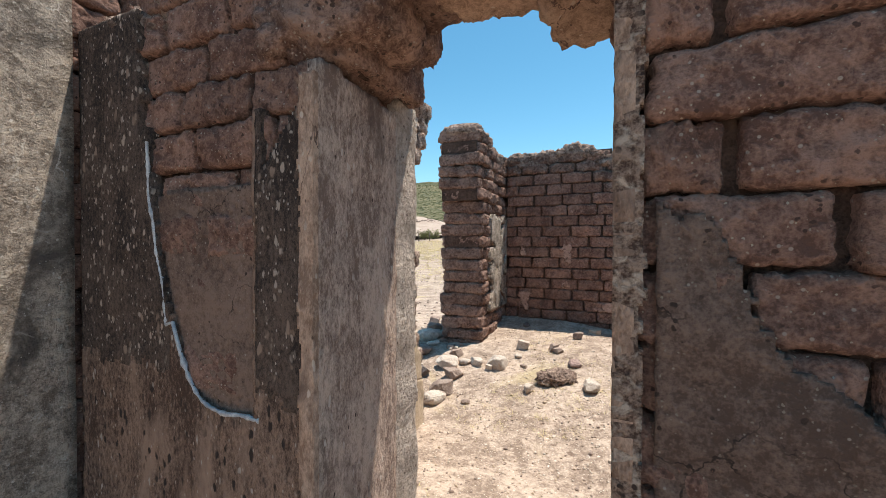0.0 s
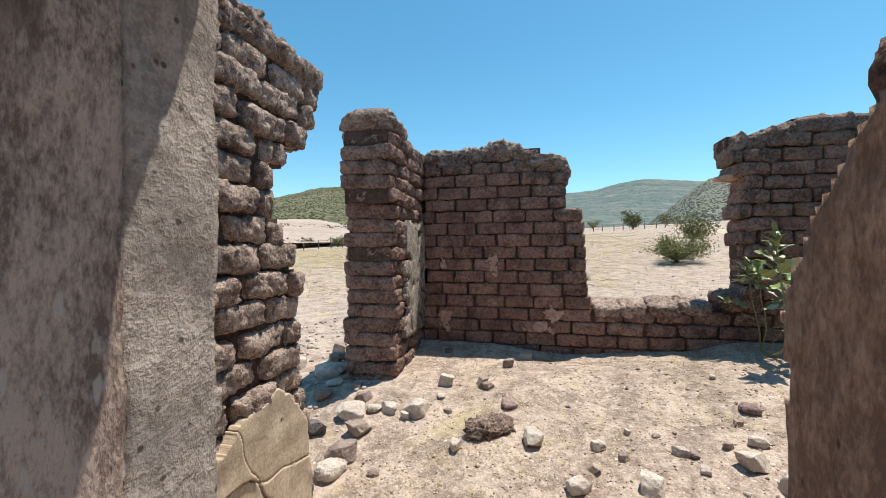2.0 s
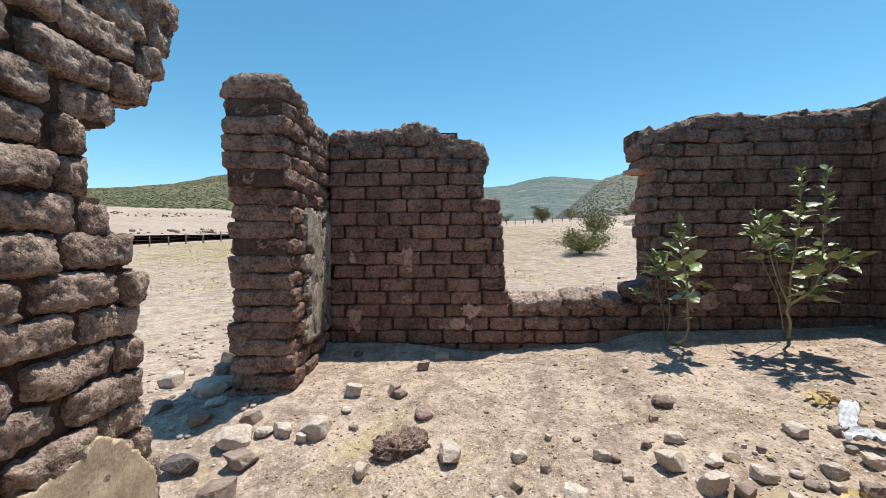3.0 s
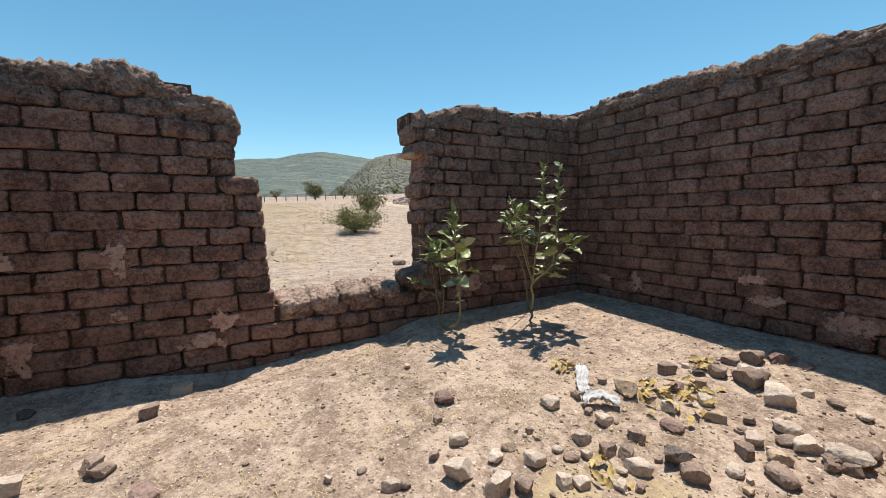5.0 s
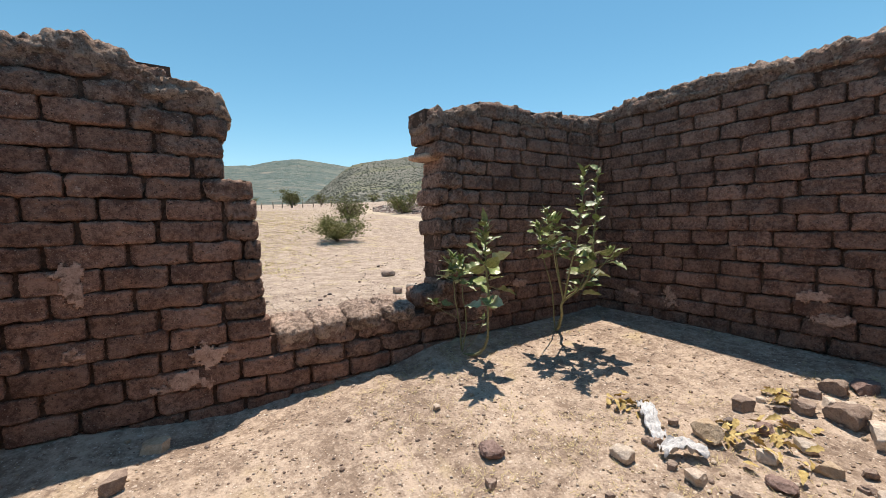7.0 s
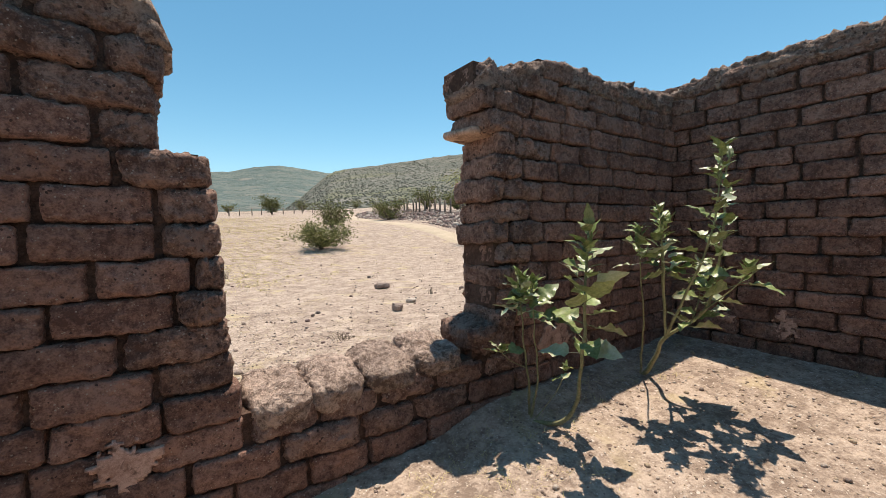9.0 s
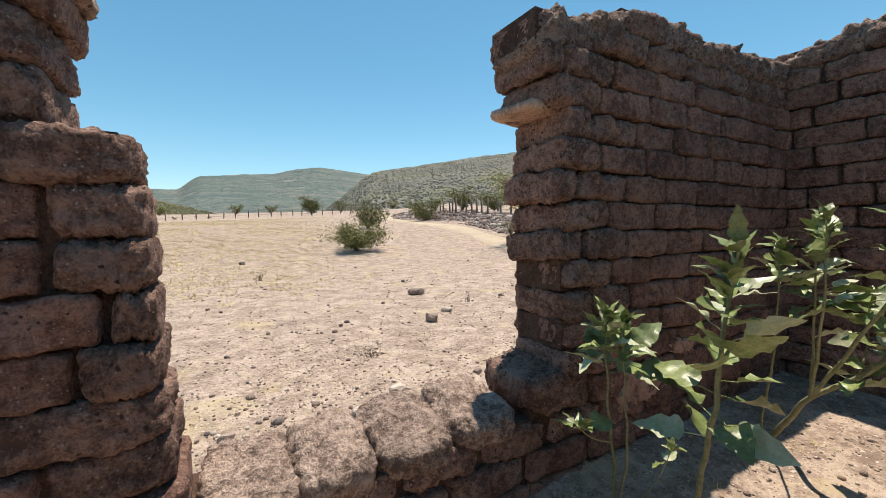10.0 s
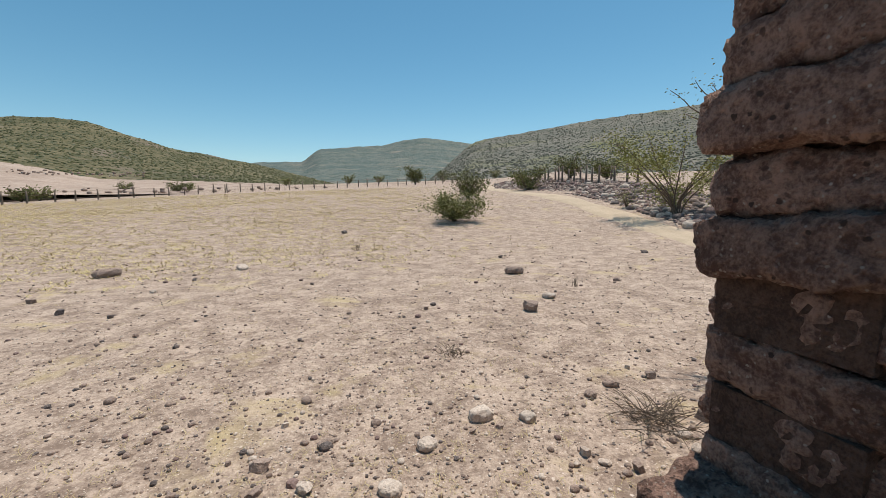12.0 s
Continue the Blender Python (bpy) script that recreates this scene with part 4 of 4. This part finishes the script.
corner_plant((3.19, 5.87, ground_z(3.19, 5.87) - 0.02),
             [([(0, 0, 0), (-0.08, -0.15, 0.20), (-0.20, -0.28, 0.40), (-0.14, -0.50, 0.62), (-0.17, -0.60, 0.98), (-0.18, -0.65, 1.66)], 0.018, 36, 0.50, 1.0),
              ([(-0.20, -0.28, 0.40), (-0.33, -0.46, 0.72), (-0.43, -0.65, 1.12), (-0.46, -0.72, 1.62)], 0.011, 28, 0.45, 0.95),
              ([(0, 0.02, 0), (-0.16, -0.10, 0.45), (-0.42, -0.22, 0.85), (-0.56, -0.28, 1.17)], 0.008, 15, 0.72, 0.95),
              ([(-0.20, -0.28, 0.40), (-0.38, -0.36, 0.70), (-0.52, -0.42, 1.0), (-0.64, -0.45, 1.29)], 0.009, 19, 0.50, 0.95),
              ([(-0.20, -0.28, 0.40), (-0.34, -0.33, 0.75), (-0.40, -0.35, 1.0), (-0.42, -0.36, 1.24)], 0.008, 15, 0.50, 0.9),
              ([(-0.16, -0.44, 0.56), (-0.06, -0.44, 0.72), (-0.06, -0.44, 0.90)], 0.006, 13, 0.4, 1.0),
              ([(-0.16, -0.48, 0.60), (-0.12, -0.66, 0.78), (-0.13, -0.76, 0.92)], 0.006, 9, 0.5, 1.15)],
             "tall leafy green weed leaning from shade", 8)


# ---- rag and dry leaves ----
def rag(points, width, seed):
    path = bend(points, 10, 0)
    verts, faces = [], []
    n = 9
    for i, p in enumerate(path):
        d = (path[min(i + 1, len(path) - 1)] - path[max(i - 1, 0)]).normalized()
        s = Vector((-d.y, d.x, 0))
        for j in range(n):
            t = j / (n - 1) - 0.5
            q = p + s * t * width * (1 + 0.5 * n3(i * 0.4, seed, 0))
            verts.append((q.x, q.y, ground_z(q.x, q.y) + 0.03 + 0.045 * abs(math.sin(j * 1.9 + i * 0.35 + seed)) + 0.03 * n3(q.x, q.y, seed, 22) + p.z))
    m = len(verts)
    verts += [(x, y, z - 0.006) for x, y, z in verts]
    for i in range(len(path) - 1):
        for j in range(n - 1):
            a = i * n + j
            faces += [(a, a + 1, a + n + 1, a + n), (m + a + n, m + a + n + 1, m + a + 1, m + a)]
    return mesh_from("rag", verts, faces, CLOTH)


tagged(new("rag", rag([(2.48, 4.44, 0.0), (2.38, 4.34, 0.03), (2.30, 4.26, 0.01), (2.22, 4.17, 0)], 0.09, 2)), "crumpled dirty white rag among stones", "rag")
tagged(new("rag", rag([(2.14, 4.12, 0.0), (2.24, 4.06, 0.02), (2.33, 3.95, 0)], 0.08, 6)), "crumpled dirty white rag among stones", "rag")
DRY_LEAF = [leaf_mesh(40 + i, DRY, 0.09, 0.04) for i in range(3)]
r = random.Random(21)
for cx, cy, n, spread in ((2.36, 4.54, 16, 0.13), (2.62, 3.92, 22, 0.22), (2.85, 3.80, 24, 0.22), (3.34, 3.95, 14, 0.10), (1.75, 3.6, 8, 0.15)):
    thing = empty("dry_leaves", pose(cx, cy, ground_z(cx, cy)), "withered yellow leaves on bare ground", "dead leaves")
    for i in range(n):
        x, y = r.gauss(0, spread * 0.5), r.gauss(0, spread * 0.5)
        child("leaf", r.choice(DRY_LEAF), thing, pose(x, y, ground_z(cx + x, cy + y) - ground_z(cx, cy) + r.uniform(0.02, 0.07), r.uniform(-50, 50), r.uniform(-30, 40), r.uniform(0, 360)))


# ---- dry weeds on the field ----
def dry_weed(x, y, spread, height, count, label, seed):
    r = random.Random(seed)
    thing = empty("dry_weed", pose(x, y, ground_z(x, y)), label, "weed")
    verts, faces = [], []
    for _ in range(count):
        a, reach = r.uniform(0, 6.28), spread * r.uniform(0.3, 1.0)
        p = Vector((r.gauss(0, 0.25), r.gauss(0, 0.25), 0)) * spread
        p.z = ground_z(x + p.x, y + p.y) - ground_z(x, y)
        e = p + Vector((math.cos(a) * reach, math.sin(a) * reach, height * r.uniform(0.3, 1.0)))
        path = bend([p, (p + e) / 2 + Vector((0, 0, height * 0.25)), e], 4, 0.02, seed)
        tube(verts, faces, path, [0.004 * (1 - 0.7 * i / len(path)) for i in range(len(path))], 4)
    child("twigs", mesh_from("twigs", verts, faces, BARK), thing)
    return thing


dry_weed(3.35, 8.15, 0.42, 0.09, 110, "dark dead brush lying against earth", 3)
dry_weed(2.25, 9.85, 0.20, 0.12, 26, "small withered grey weed on dry field", 4)
dry_weed(5.6, 12.6, 0.10, 0.24, 12, "small upright withered weed on dry field", 5)
dry_weed(1.9, 19.5, 0.20, 0.40, 16, "small upright withered weed on dry field", 6)

# ---- shrubs, trees, fences ----
def shrub(x, y, height, width, leafmat, label, seed, leaves=2600, trunk=0.05, gaps=0.45, leaf_size=0.05, category="shrub", low=0.15):
    r = random.Random(seed)
    thing = empty(category, pose(x, y, ground_z(x, y) - 0.05), label, category)
    verts, faces, tips = [], [], []
    for k in range(16):
        a, s = r.uniform(0, 6.28), r.uniform(0.25, 0.5)
        end = Vector((math.cos(a) * width * s, math.sin(a) * width * s, height * r.uniform(0.4 + low, 0.97)))
        low_bend = Vector((end.x * 0.14 + r.uniform(-.03, .03) * width, end.y * 0.14, end.z * 0.28))
        mid = Vector((end.x * 0.62, end.y * 0.62, end.z * 0.66 + r.uniform(-0.06, 0.1) * height))
        path = bend([(r.uniform(-.03, .03) * width, r.uniform(-.03, .03) * width, 0), low_bend, mid, end], 4, 0.05, seed + k)
        tube(verts, faces, path, [trunk * (1 - 0.85 * i / len(path)) for i in range(len(path))], 5)
        tips += path[4:]
        for _ in range(3):
            q = r.choice(path[4:])
            e = q + Vector((r.uniform(-1, 1), r.uniform(-1, 1), r.uniform(-0.2, 0.7))) * 0.22 * height
            tube(verts, faces, [q, (q + e) / 2 + Vector((0, 0, 0.03)), e], [trunk * 0.35, trunk * 0.25, trunk * 0.08], 4)
            tips += [e, (q + e) / 2]
    child("trunk", mesh_from("trunk", verts, faces, BARK), thing)
    verts, faces = [], []
    for _ in range(leaves):
        t = r.choice(tips)
        p = t + Vector((r.gauss(0, 1), r.gauss(0, 1), r.gauss(0, 0.6))) * min(0.19 * height, 0.34)
        if n3(p.x, p.y, p.z + seed, 3.2 / height) < gaps - 0.55 or p.z < height * 0.12:
            continue
        u = Vector((r.gauss(0, 1), r.gauss(0, 1), r.gauss(0, 0.6))).normalized() * leaf_size * r.uniform(0.6, 1.5)
        w = u.cross(Vector((r.gauss(0, 1), r.gauss(0, 1), r.gauss(0, 1)))).normalized() * leaf_size * 0.55
        b = len(verts)
        verts += [p - u, p + w, p + u, p - w]
        faces.append((b, b + 1, b + 2, b + 3))
    child("crown", mesh_from("crown", verts, faces, leafmat, False), thing)
    return thing


shrub(*polar(17.4, 21), 1.5, 3.6, SHRUB, "low grey green thorny bush on dry field", 31, 7500, 0.03, 0.30, leaf_size=0.05)
shrub(*polar(19.3, 31), 1.9, 3.6, SHRUB, "dark green rounded bush beside track", 32, 3600, 0.05, 0.30, 0.07)
shrub(*polar(27.5, 40), 2.4, 4.4, SHRUB, "green spreading tree on rubble", 33, 3600, 0.06, 0.30, 0.08, "tree")
shrub(*polar(33.0, 55), 2.8, 5.4, SHRUB, "green spreading tree beyond fence", 34, 3000, 0.06, 0.3, 0.10, "tree")
shrub(*polar(37.5, 44), 2.2, 3.2, SHRUB, "green bush beyond fence", 35, 2600, 0.05, 0.3, 0.09)
shrub(*polar(12.0, 80), 3.4, 4.2, SHRUB, "grey green tree by far fence", 36, 2400, 0.06, 0.3, 0.14, "tree")
shrub(*polar(40.0, 25), 1.3, 1.2, MESQUITE, "dry twiggy bush beside fence", 37, 700, 0.02, 0.5, 0.03)
shrub(*polar(45.5, 22), 3.9, 6.0, MESQUITE, "thorny tree with sparse yellow green leaves", 38, 12000, 0.045, 0.50, 0.055, "tree")
# slender tree close behind the wall, its twigs reaching past the window jamb
thing = empty("tree", pose(4.95, 8.75, ground_z(4.95, 8.75) - 0.05), "slender thorny tree with few small leaves", "tree")
r = random.Random(4)
verts, faces, lv, lf = [], [], [], []
tube(verts, faces, bend([(0, 0, 0), (0.05, 0.1, 1.3), (-0.05, 0.1, 2.5)], 6, 0.03, 2), [0.045 - 0.0016 * i for i in range(13)], 6)
for k in range(13):
    e = Vector((-0.75 * r.random() + 0.1, r.uniform(-0.2, 0.7), r.uniform(2.5, 3.35)))
    q = Vector((0, 0.1, r.uniform(1.9, 2.45)))
    path = bend([q, (q + e) / 2 + Vector((0, 0, 0.1)), e], 5, 0.04, k)
    tube(verts, faces, path, [0.012 - 0.0009 * i for i in range(len(path))], 4)
    for _ in range(46):
        p = r.choice(path[3:]) + Vector((r.gauss(0, 1), r.gauss(0, 1), r.gauss(0, 1))) * 0.045
        u = Vector((r.gauss(0, 1), r.gauss(0, 1), r.gauss(0, 0.6))).normalized() * 0.014
        w = u.cross(Vector((r.gauss(0, 1), r.gauss(0, 1), r.gauss(0, 1)))).normalized() * 0.007
        n0 = len(lv)
        lv += [p - u, p + w, p + u, p - w]
        lf.append((n0, n0 + 1, n0 + 2, n0 + 3))
child("trunk", mesh_from("trunk", verts, faces, BARK), thing)
child("crown", mesh_from("crown", lv, lf, MESQUITE, False), thing)
for az, d, s in ((-30, 70, 1.6), (-17, 90, 2.0), (-16, 92, 1.6), (-28.7, 72, 1.8), (-34, 80, 1.8), (-22, 110, 2.2), (-5, 120, 2.5), (3, 110, 2.5), (7, 112, 2.2), (16, 105, 3.0), (23, 120, 3)):
    shrub(*polar(az, d), s, s * 1.6, SHRUB, "dark thorny bush beyond fence", int(az * 7 + 600), 900, 0.05, 0.35, 0.14)


def fence(name, start, end, count, height, seed, label):
    r = random.Random(seed)
    thing = empty(name, pose(0, 0, 0), label, "fence")
    tops = []
    for i in range(count):
        t = i / (count - 1)
        x = start[0] + (end[0] - start[0]) * t + r.uniform(-0.2, 0.2)
        y = start[1] + (end[1] - start[1]) * t + r.uniform(-0.2, 0.2)
        z = ground_z(x, y)
        h = height * r.uniform(0.85, 1.15)
        verts, faces = [], []
        lean = Vector((r.uniform(-0.08, 0.08), r.uniform(-0.08, 0.08), h))
        tube(verts, faces, [Vector((0, 0, -0.3)), lean * 0.5 + Vector((r.uniform(-.03, .03), 0, 0)), lean], [0.095, 0.085, 0.075], 6)
        child("post", mesh_from("post", verts, faces, WOOD), thing, pose(x, y, z))
        tops.append((Vector((x, y, z)), h))
    for level in (0.3, 0.6, 0.9):
        verts, faces = [], []
        tube(verts, faces, [p + Vector((0, 0, h * level)) for p, h in tops], [0.014] * count, 3)
        child("wire", mesh_from("wire", verts, faces, WIRE), thing)
    return thing


fence("fence", polar(-60, 62), polar(-12, 72), 28, 1.3, 51, "weathered wooden post and wire fence across field")
fence("fence", polar(-12, 72), polar(17, 82), 22, 1.3, 52, "weathered wooden post and wire fence across field")
fence("fence", polar(28.5, 46), polar(41, 31), 17, 1.35, 53, "leaning wooden post and wire fence beside rubble")

# dirt track between field and rubble
verts, faces = [], []
track = bend([(*polar(az, d), 0) for az, d in ((75, 12), (56, 14.2), (47, 17.4), (38, 23.5), (30, 32), (24, 42), (21, 58), (20, 75))], 22)
for i, p in enumerate(track):
    d = (track[min(i + 1, len(track) - 1)] - track[max(i - 1, 0)]).normalized()
    s = Vector((-d.y, d.x, 0))
    for j in range(7):
        q = p + s * (j / 6 - 0.5) * (2.0 + 0.5 * n3(p.x, p.y, 0, 0.4))
        verts.append((q.x, q.y, ground_z(q.x, q.y) + (0.05 if 0 < j < 6 else -0.05)))
faces = [(i * 7 + j, i * 7 + j + 1, i * 7 + j + 8, i * 7 + j + 7) for i in range(len(track) - 1) for j in range(6)]
tagged(new("road", mesh_from("road", verts, faces, ROAD)), "pale worn dirt track", "road", kind="structure")


# ---- hills ----
def hill(name, ridge, near, far, base, mat, label, seed, rows=26, rough=0.03, az_step=0.5, power=0.8, bushes=0, size=(2, 4), tint=None):
    """A hillside from its foot to its skyline: ridge holds bearings and heights in degrees, base the foot's height."""
    a0, a1 = ridge[0][0], ridge[-1][0]
    n = int((a1 - a0) / az_step)
    verts, faces = [], []

    def spot(az, t):
        d = near + (far - near) * t
        lo, hi = base(az), interp(az, ridge)
        e = lo + (hi - lo) * (t ** power) * (1 + rough * n3(az * 0.3, t * 4, seed) * (1 - t)) + (0.10 * n3(az, seed, t * 3, 0.9) + 0.05 * n3(az, seed, t, 3.1)) * t
        x, y = polar(az, d)
        return x, y, 1.55 + d * math.tan(radians(e))

    for i in range(n + 1):
        az = a0 + (a1 - a0) * i / n
        verts += [spot(az, k / rows) for k in range(rows + 1)]
        x, y = polar(az, far * 1.25)
        verts.append((x, y, -5))
    w = rows + 2
    for i in range(n):
        for k in range(w - 1):
            a = i * w + k
            faces.append((a, a + w, a + w + 1, a + 1))
    if bushes:
        r = random.Random(int(seed * 10))
        shapes = [lump(i, (1, 1, 0.8), 2.4, 0.22, (2, 2, 2), 0.4) for i in range(6)]
        bv, bf = [], []
        for _ in range(bushes):
            az, t = r.uniform(a0, a1), r.random() ** 0.8
            v, f = r.choice(shapes)
            sz = r.uniform(*size)
            m = pose(*spot(az, t), 0, 0, r.uniform(0, 360)) @ Matrix.Diagonal((sz, sz, sz * 0.8, 1))
            k0 = len(bv)
            bv += [m @ p for p in v]
            bf += [[k0 + j for j in q] for q in f]
        tagged(new("hill_scrub", mesh_from("hill_scrub", bv, bf, tint)), "dark scrub bushes dotting hillside", "scrub", kind="stuff")
    return tagged(new(name, mesh_from(name, verts, faces, mat)), label, "hill", kind="structure")


LEFT = [(-75, 4.5), (-48, 5.2), (-39.4, 6.2), (-35.2, 6.9), (-32, 7.8), (-30, 8.3), (-27, 8.6), (-24.5, 8.5), (-20.8, 7.4), (-17.7, 6.4), (-13.2, 5.7), (-7.6, 4.7), (-2.8, 3.5), (2, 2.2)]
MESA = [(-12, 4.7), (-7.6, 5.1), (-2.8, 5.3), (-1.6, 6.4), (-0.6, 7.0), (3.9, 7.4), (7.4, 7.6), (9.2, 8.0), (12.3, 8.6), (14, 8.6), (16.2, 8.4), (19.3, 7.9), (26, 7.0)]
RIGHT = [(13, 2.6), (16, 4.6), (19.3, 7.6), (20.5, 8.1), (22.3, 8.5), (25.5, 8.9), (28.4, 9.3), (35.4, 10.2), (41.9, 10.6), (50, 11.0), (75, 11), (110, 7)]
hill("terrace", [(-75, 3.4), (-37, 4.0), (-31, 4.1), (-24, 2.7), (-12, 2.6), (2, 2.3), (20, 2.3)], 74, 190, lambda az: 0.9 + 0.02 * (az + 30), TERRACE, "bare pinkish fallow terraces below hill", 3.0, 14, power=0.9)
hill("hill_west", LEFT, 185, 520, lambda az: interp(az, [(-75, 3.2), (-31, 3.9), (-24, 2.5), (2, 1.8)]), HILL_NEAR, "rounded scrub covered green brown hill", 7.0, bushes=9000, size=(0.6, 2.0), tint=SCRUB)
hill("hill_far", MESA, 900, 2200, lambda az: 2.2, HILL_FAR, "distant mesa tinted blue green for haze", 11.0, power=0.7)
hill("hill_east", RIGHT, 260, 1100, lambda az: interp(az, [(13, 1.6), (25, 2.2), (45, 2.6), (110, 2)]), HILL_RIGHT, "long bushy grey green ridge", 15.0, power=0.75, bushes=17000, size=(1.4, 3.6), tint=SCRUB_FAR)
hill("terrace_east", [(18, 2.0), (25, 2.9), (32, 4.0), (38, 3.2), (60, 3.0), (90, 2.5)], 60, 330, lambda az: 1.2, TERRACE, "bare pinkish fallow terraces below ridge", 23.0, 14, power=0.8)
hill("hill_back", [(110, 6), (180, 5), (285, 5)], 500, 1200, lambda az: 0.0, HILL_RIGHT, "low scrub ridge", 19.0, 8, az_step=3)

# dry stone walls along the terraces
for az0, az1, d, hgt, s in ((-60, 0, 78, 0.8, 1), (0, 20, 96, 0.8, 2), (-50, -20, 150, 0.9, 3), (24, 50, 64, 0.9, 4), (26, 44, 110, 1.0, 5)):
    rr = random.Random(60 + s)
    verts, faces = [], []
    shapes = [lump(i, (1.3, 0.9, 0.8), 3, 0.15, (2, 2, 2), 0.3) for i in range(5)]
    for i in range(int((az1 - az0) * d / 30)):
        az = az0 + (az1 - az0) * rr.random()
        x, y = polar(az, d + 3 * n3(az, s, 0, 0.2))
        e = 1.0 + 0.02 * (az + 30) if s < 3 else (3.1 if s == 3 else 1.5 if s == 4 else 2.2)
        v, f = rr.choice(shapes)
        m = pose(x, y, 1.55 + d * math.tan(radians(e)) + rr.uniform(-0.4, hgt), 0, 0, rr.uniform(0, 360)) @ Matrix.Scale(rr.uniform(0.25, 0.7), 4)
        b = len(verts)
        verts += [m @ p for p in v]
        faces += [[b + j for j in q] for q in f]
    tagged(new("stone_wall", mesh_from("stone_wall", verts, faces, STONES[1])), "dark dry stone wall along terrace", "stone wall", kind="stuff")
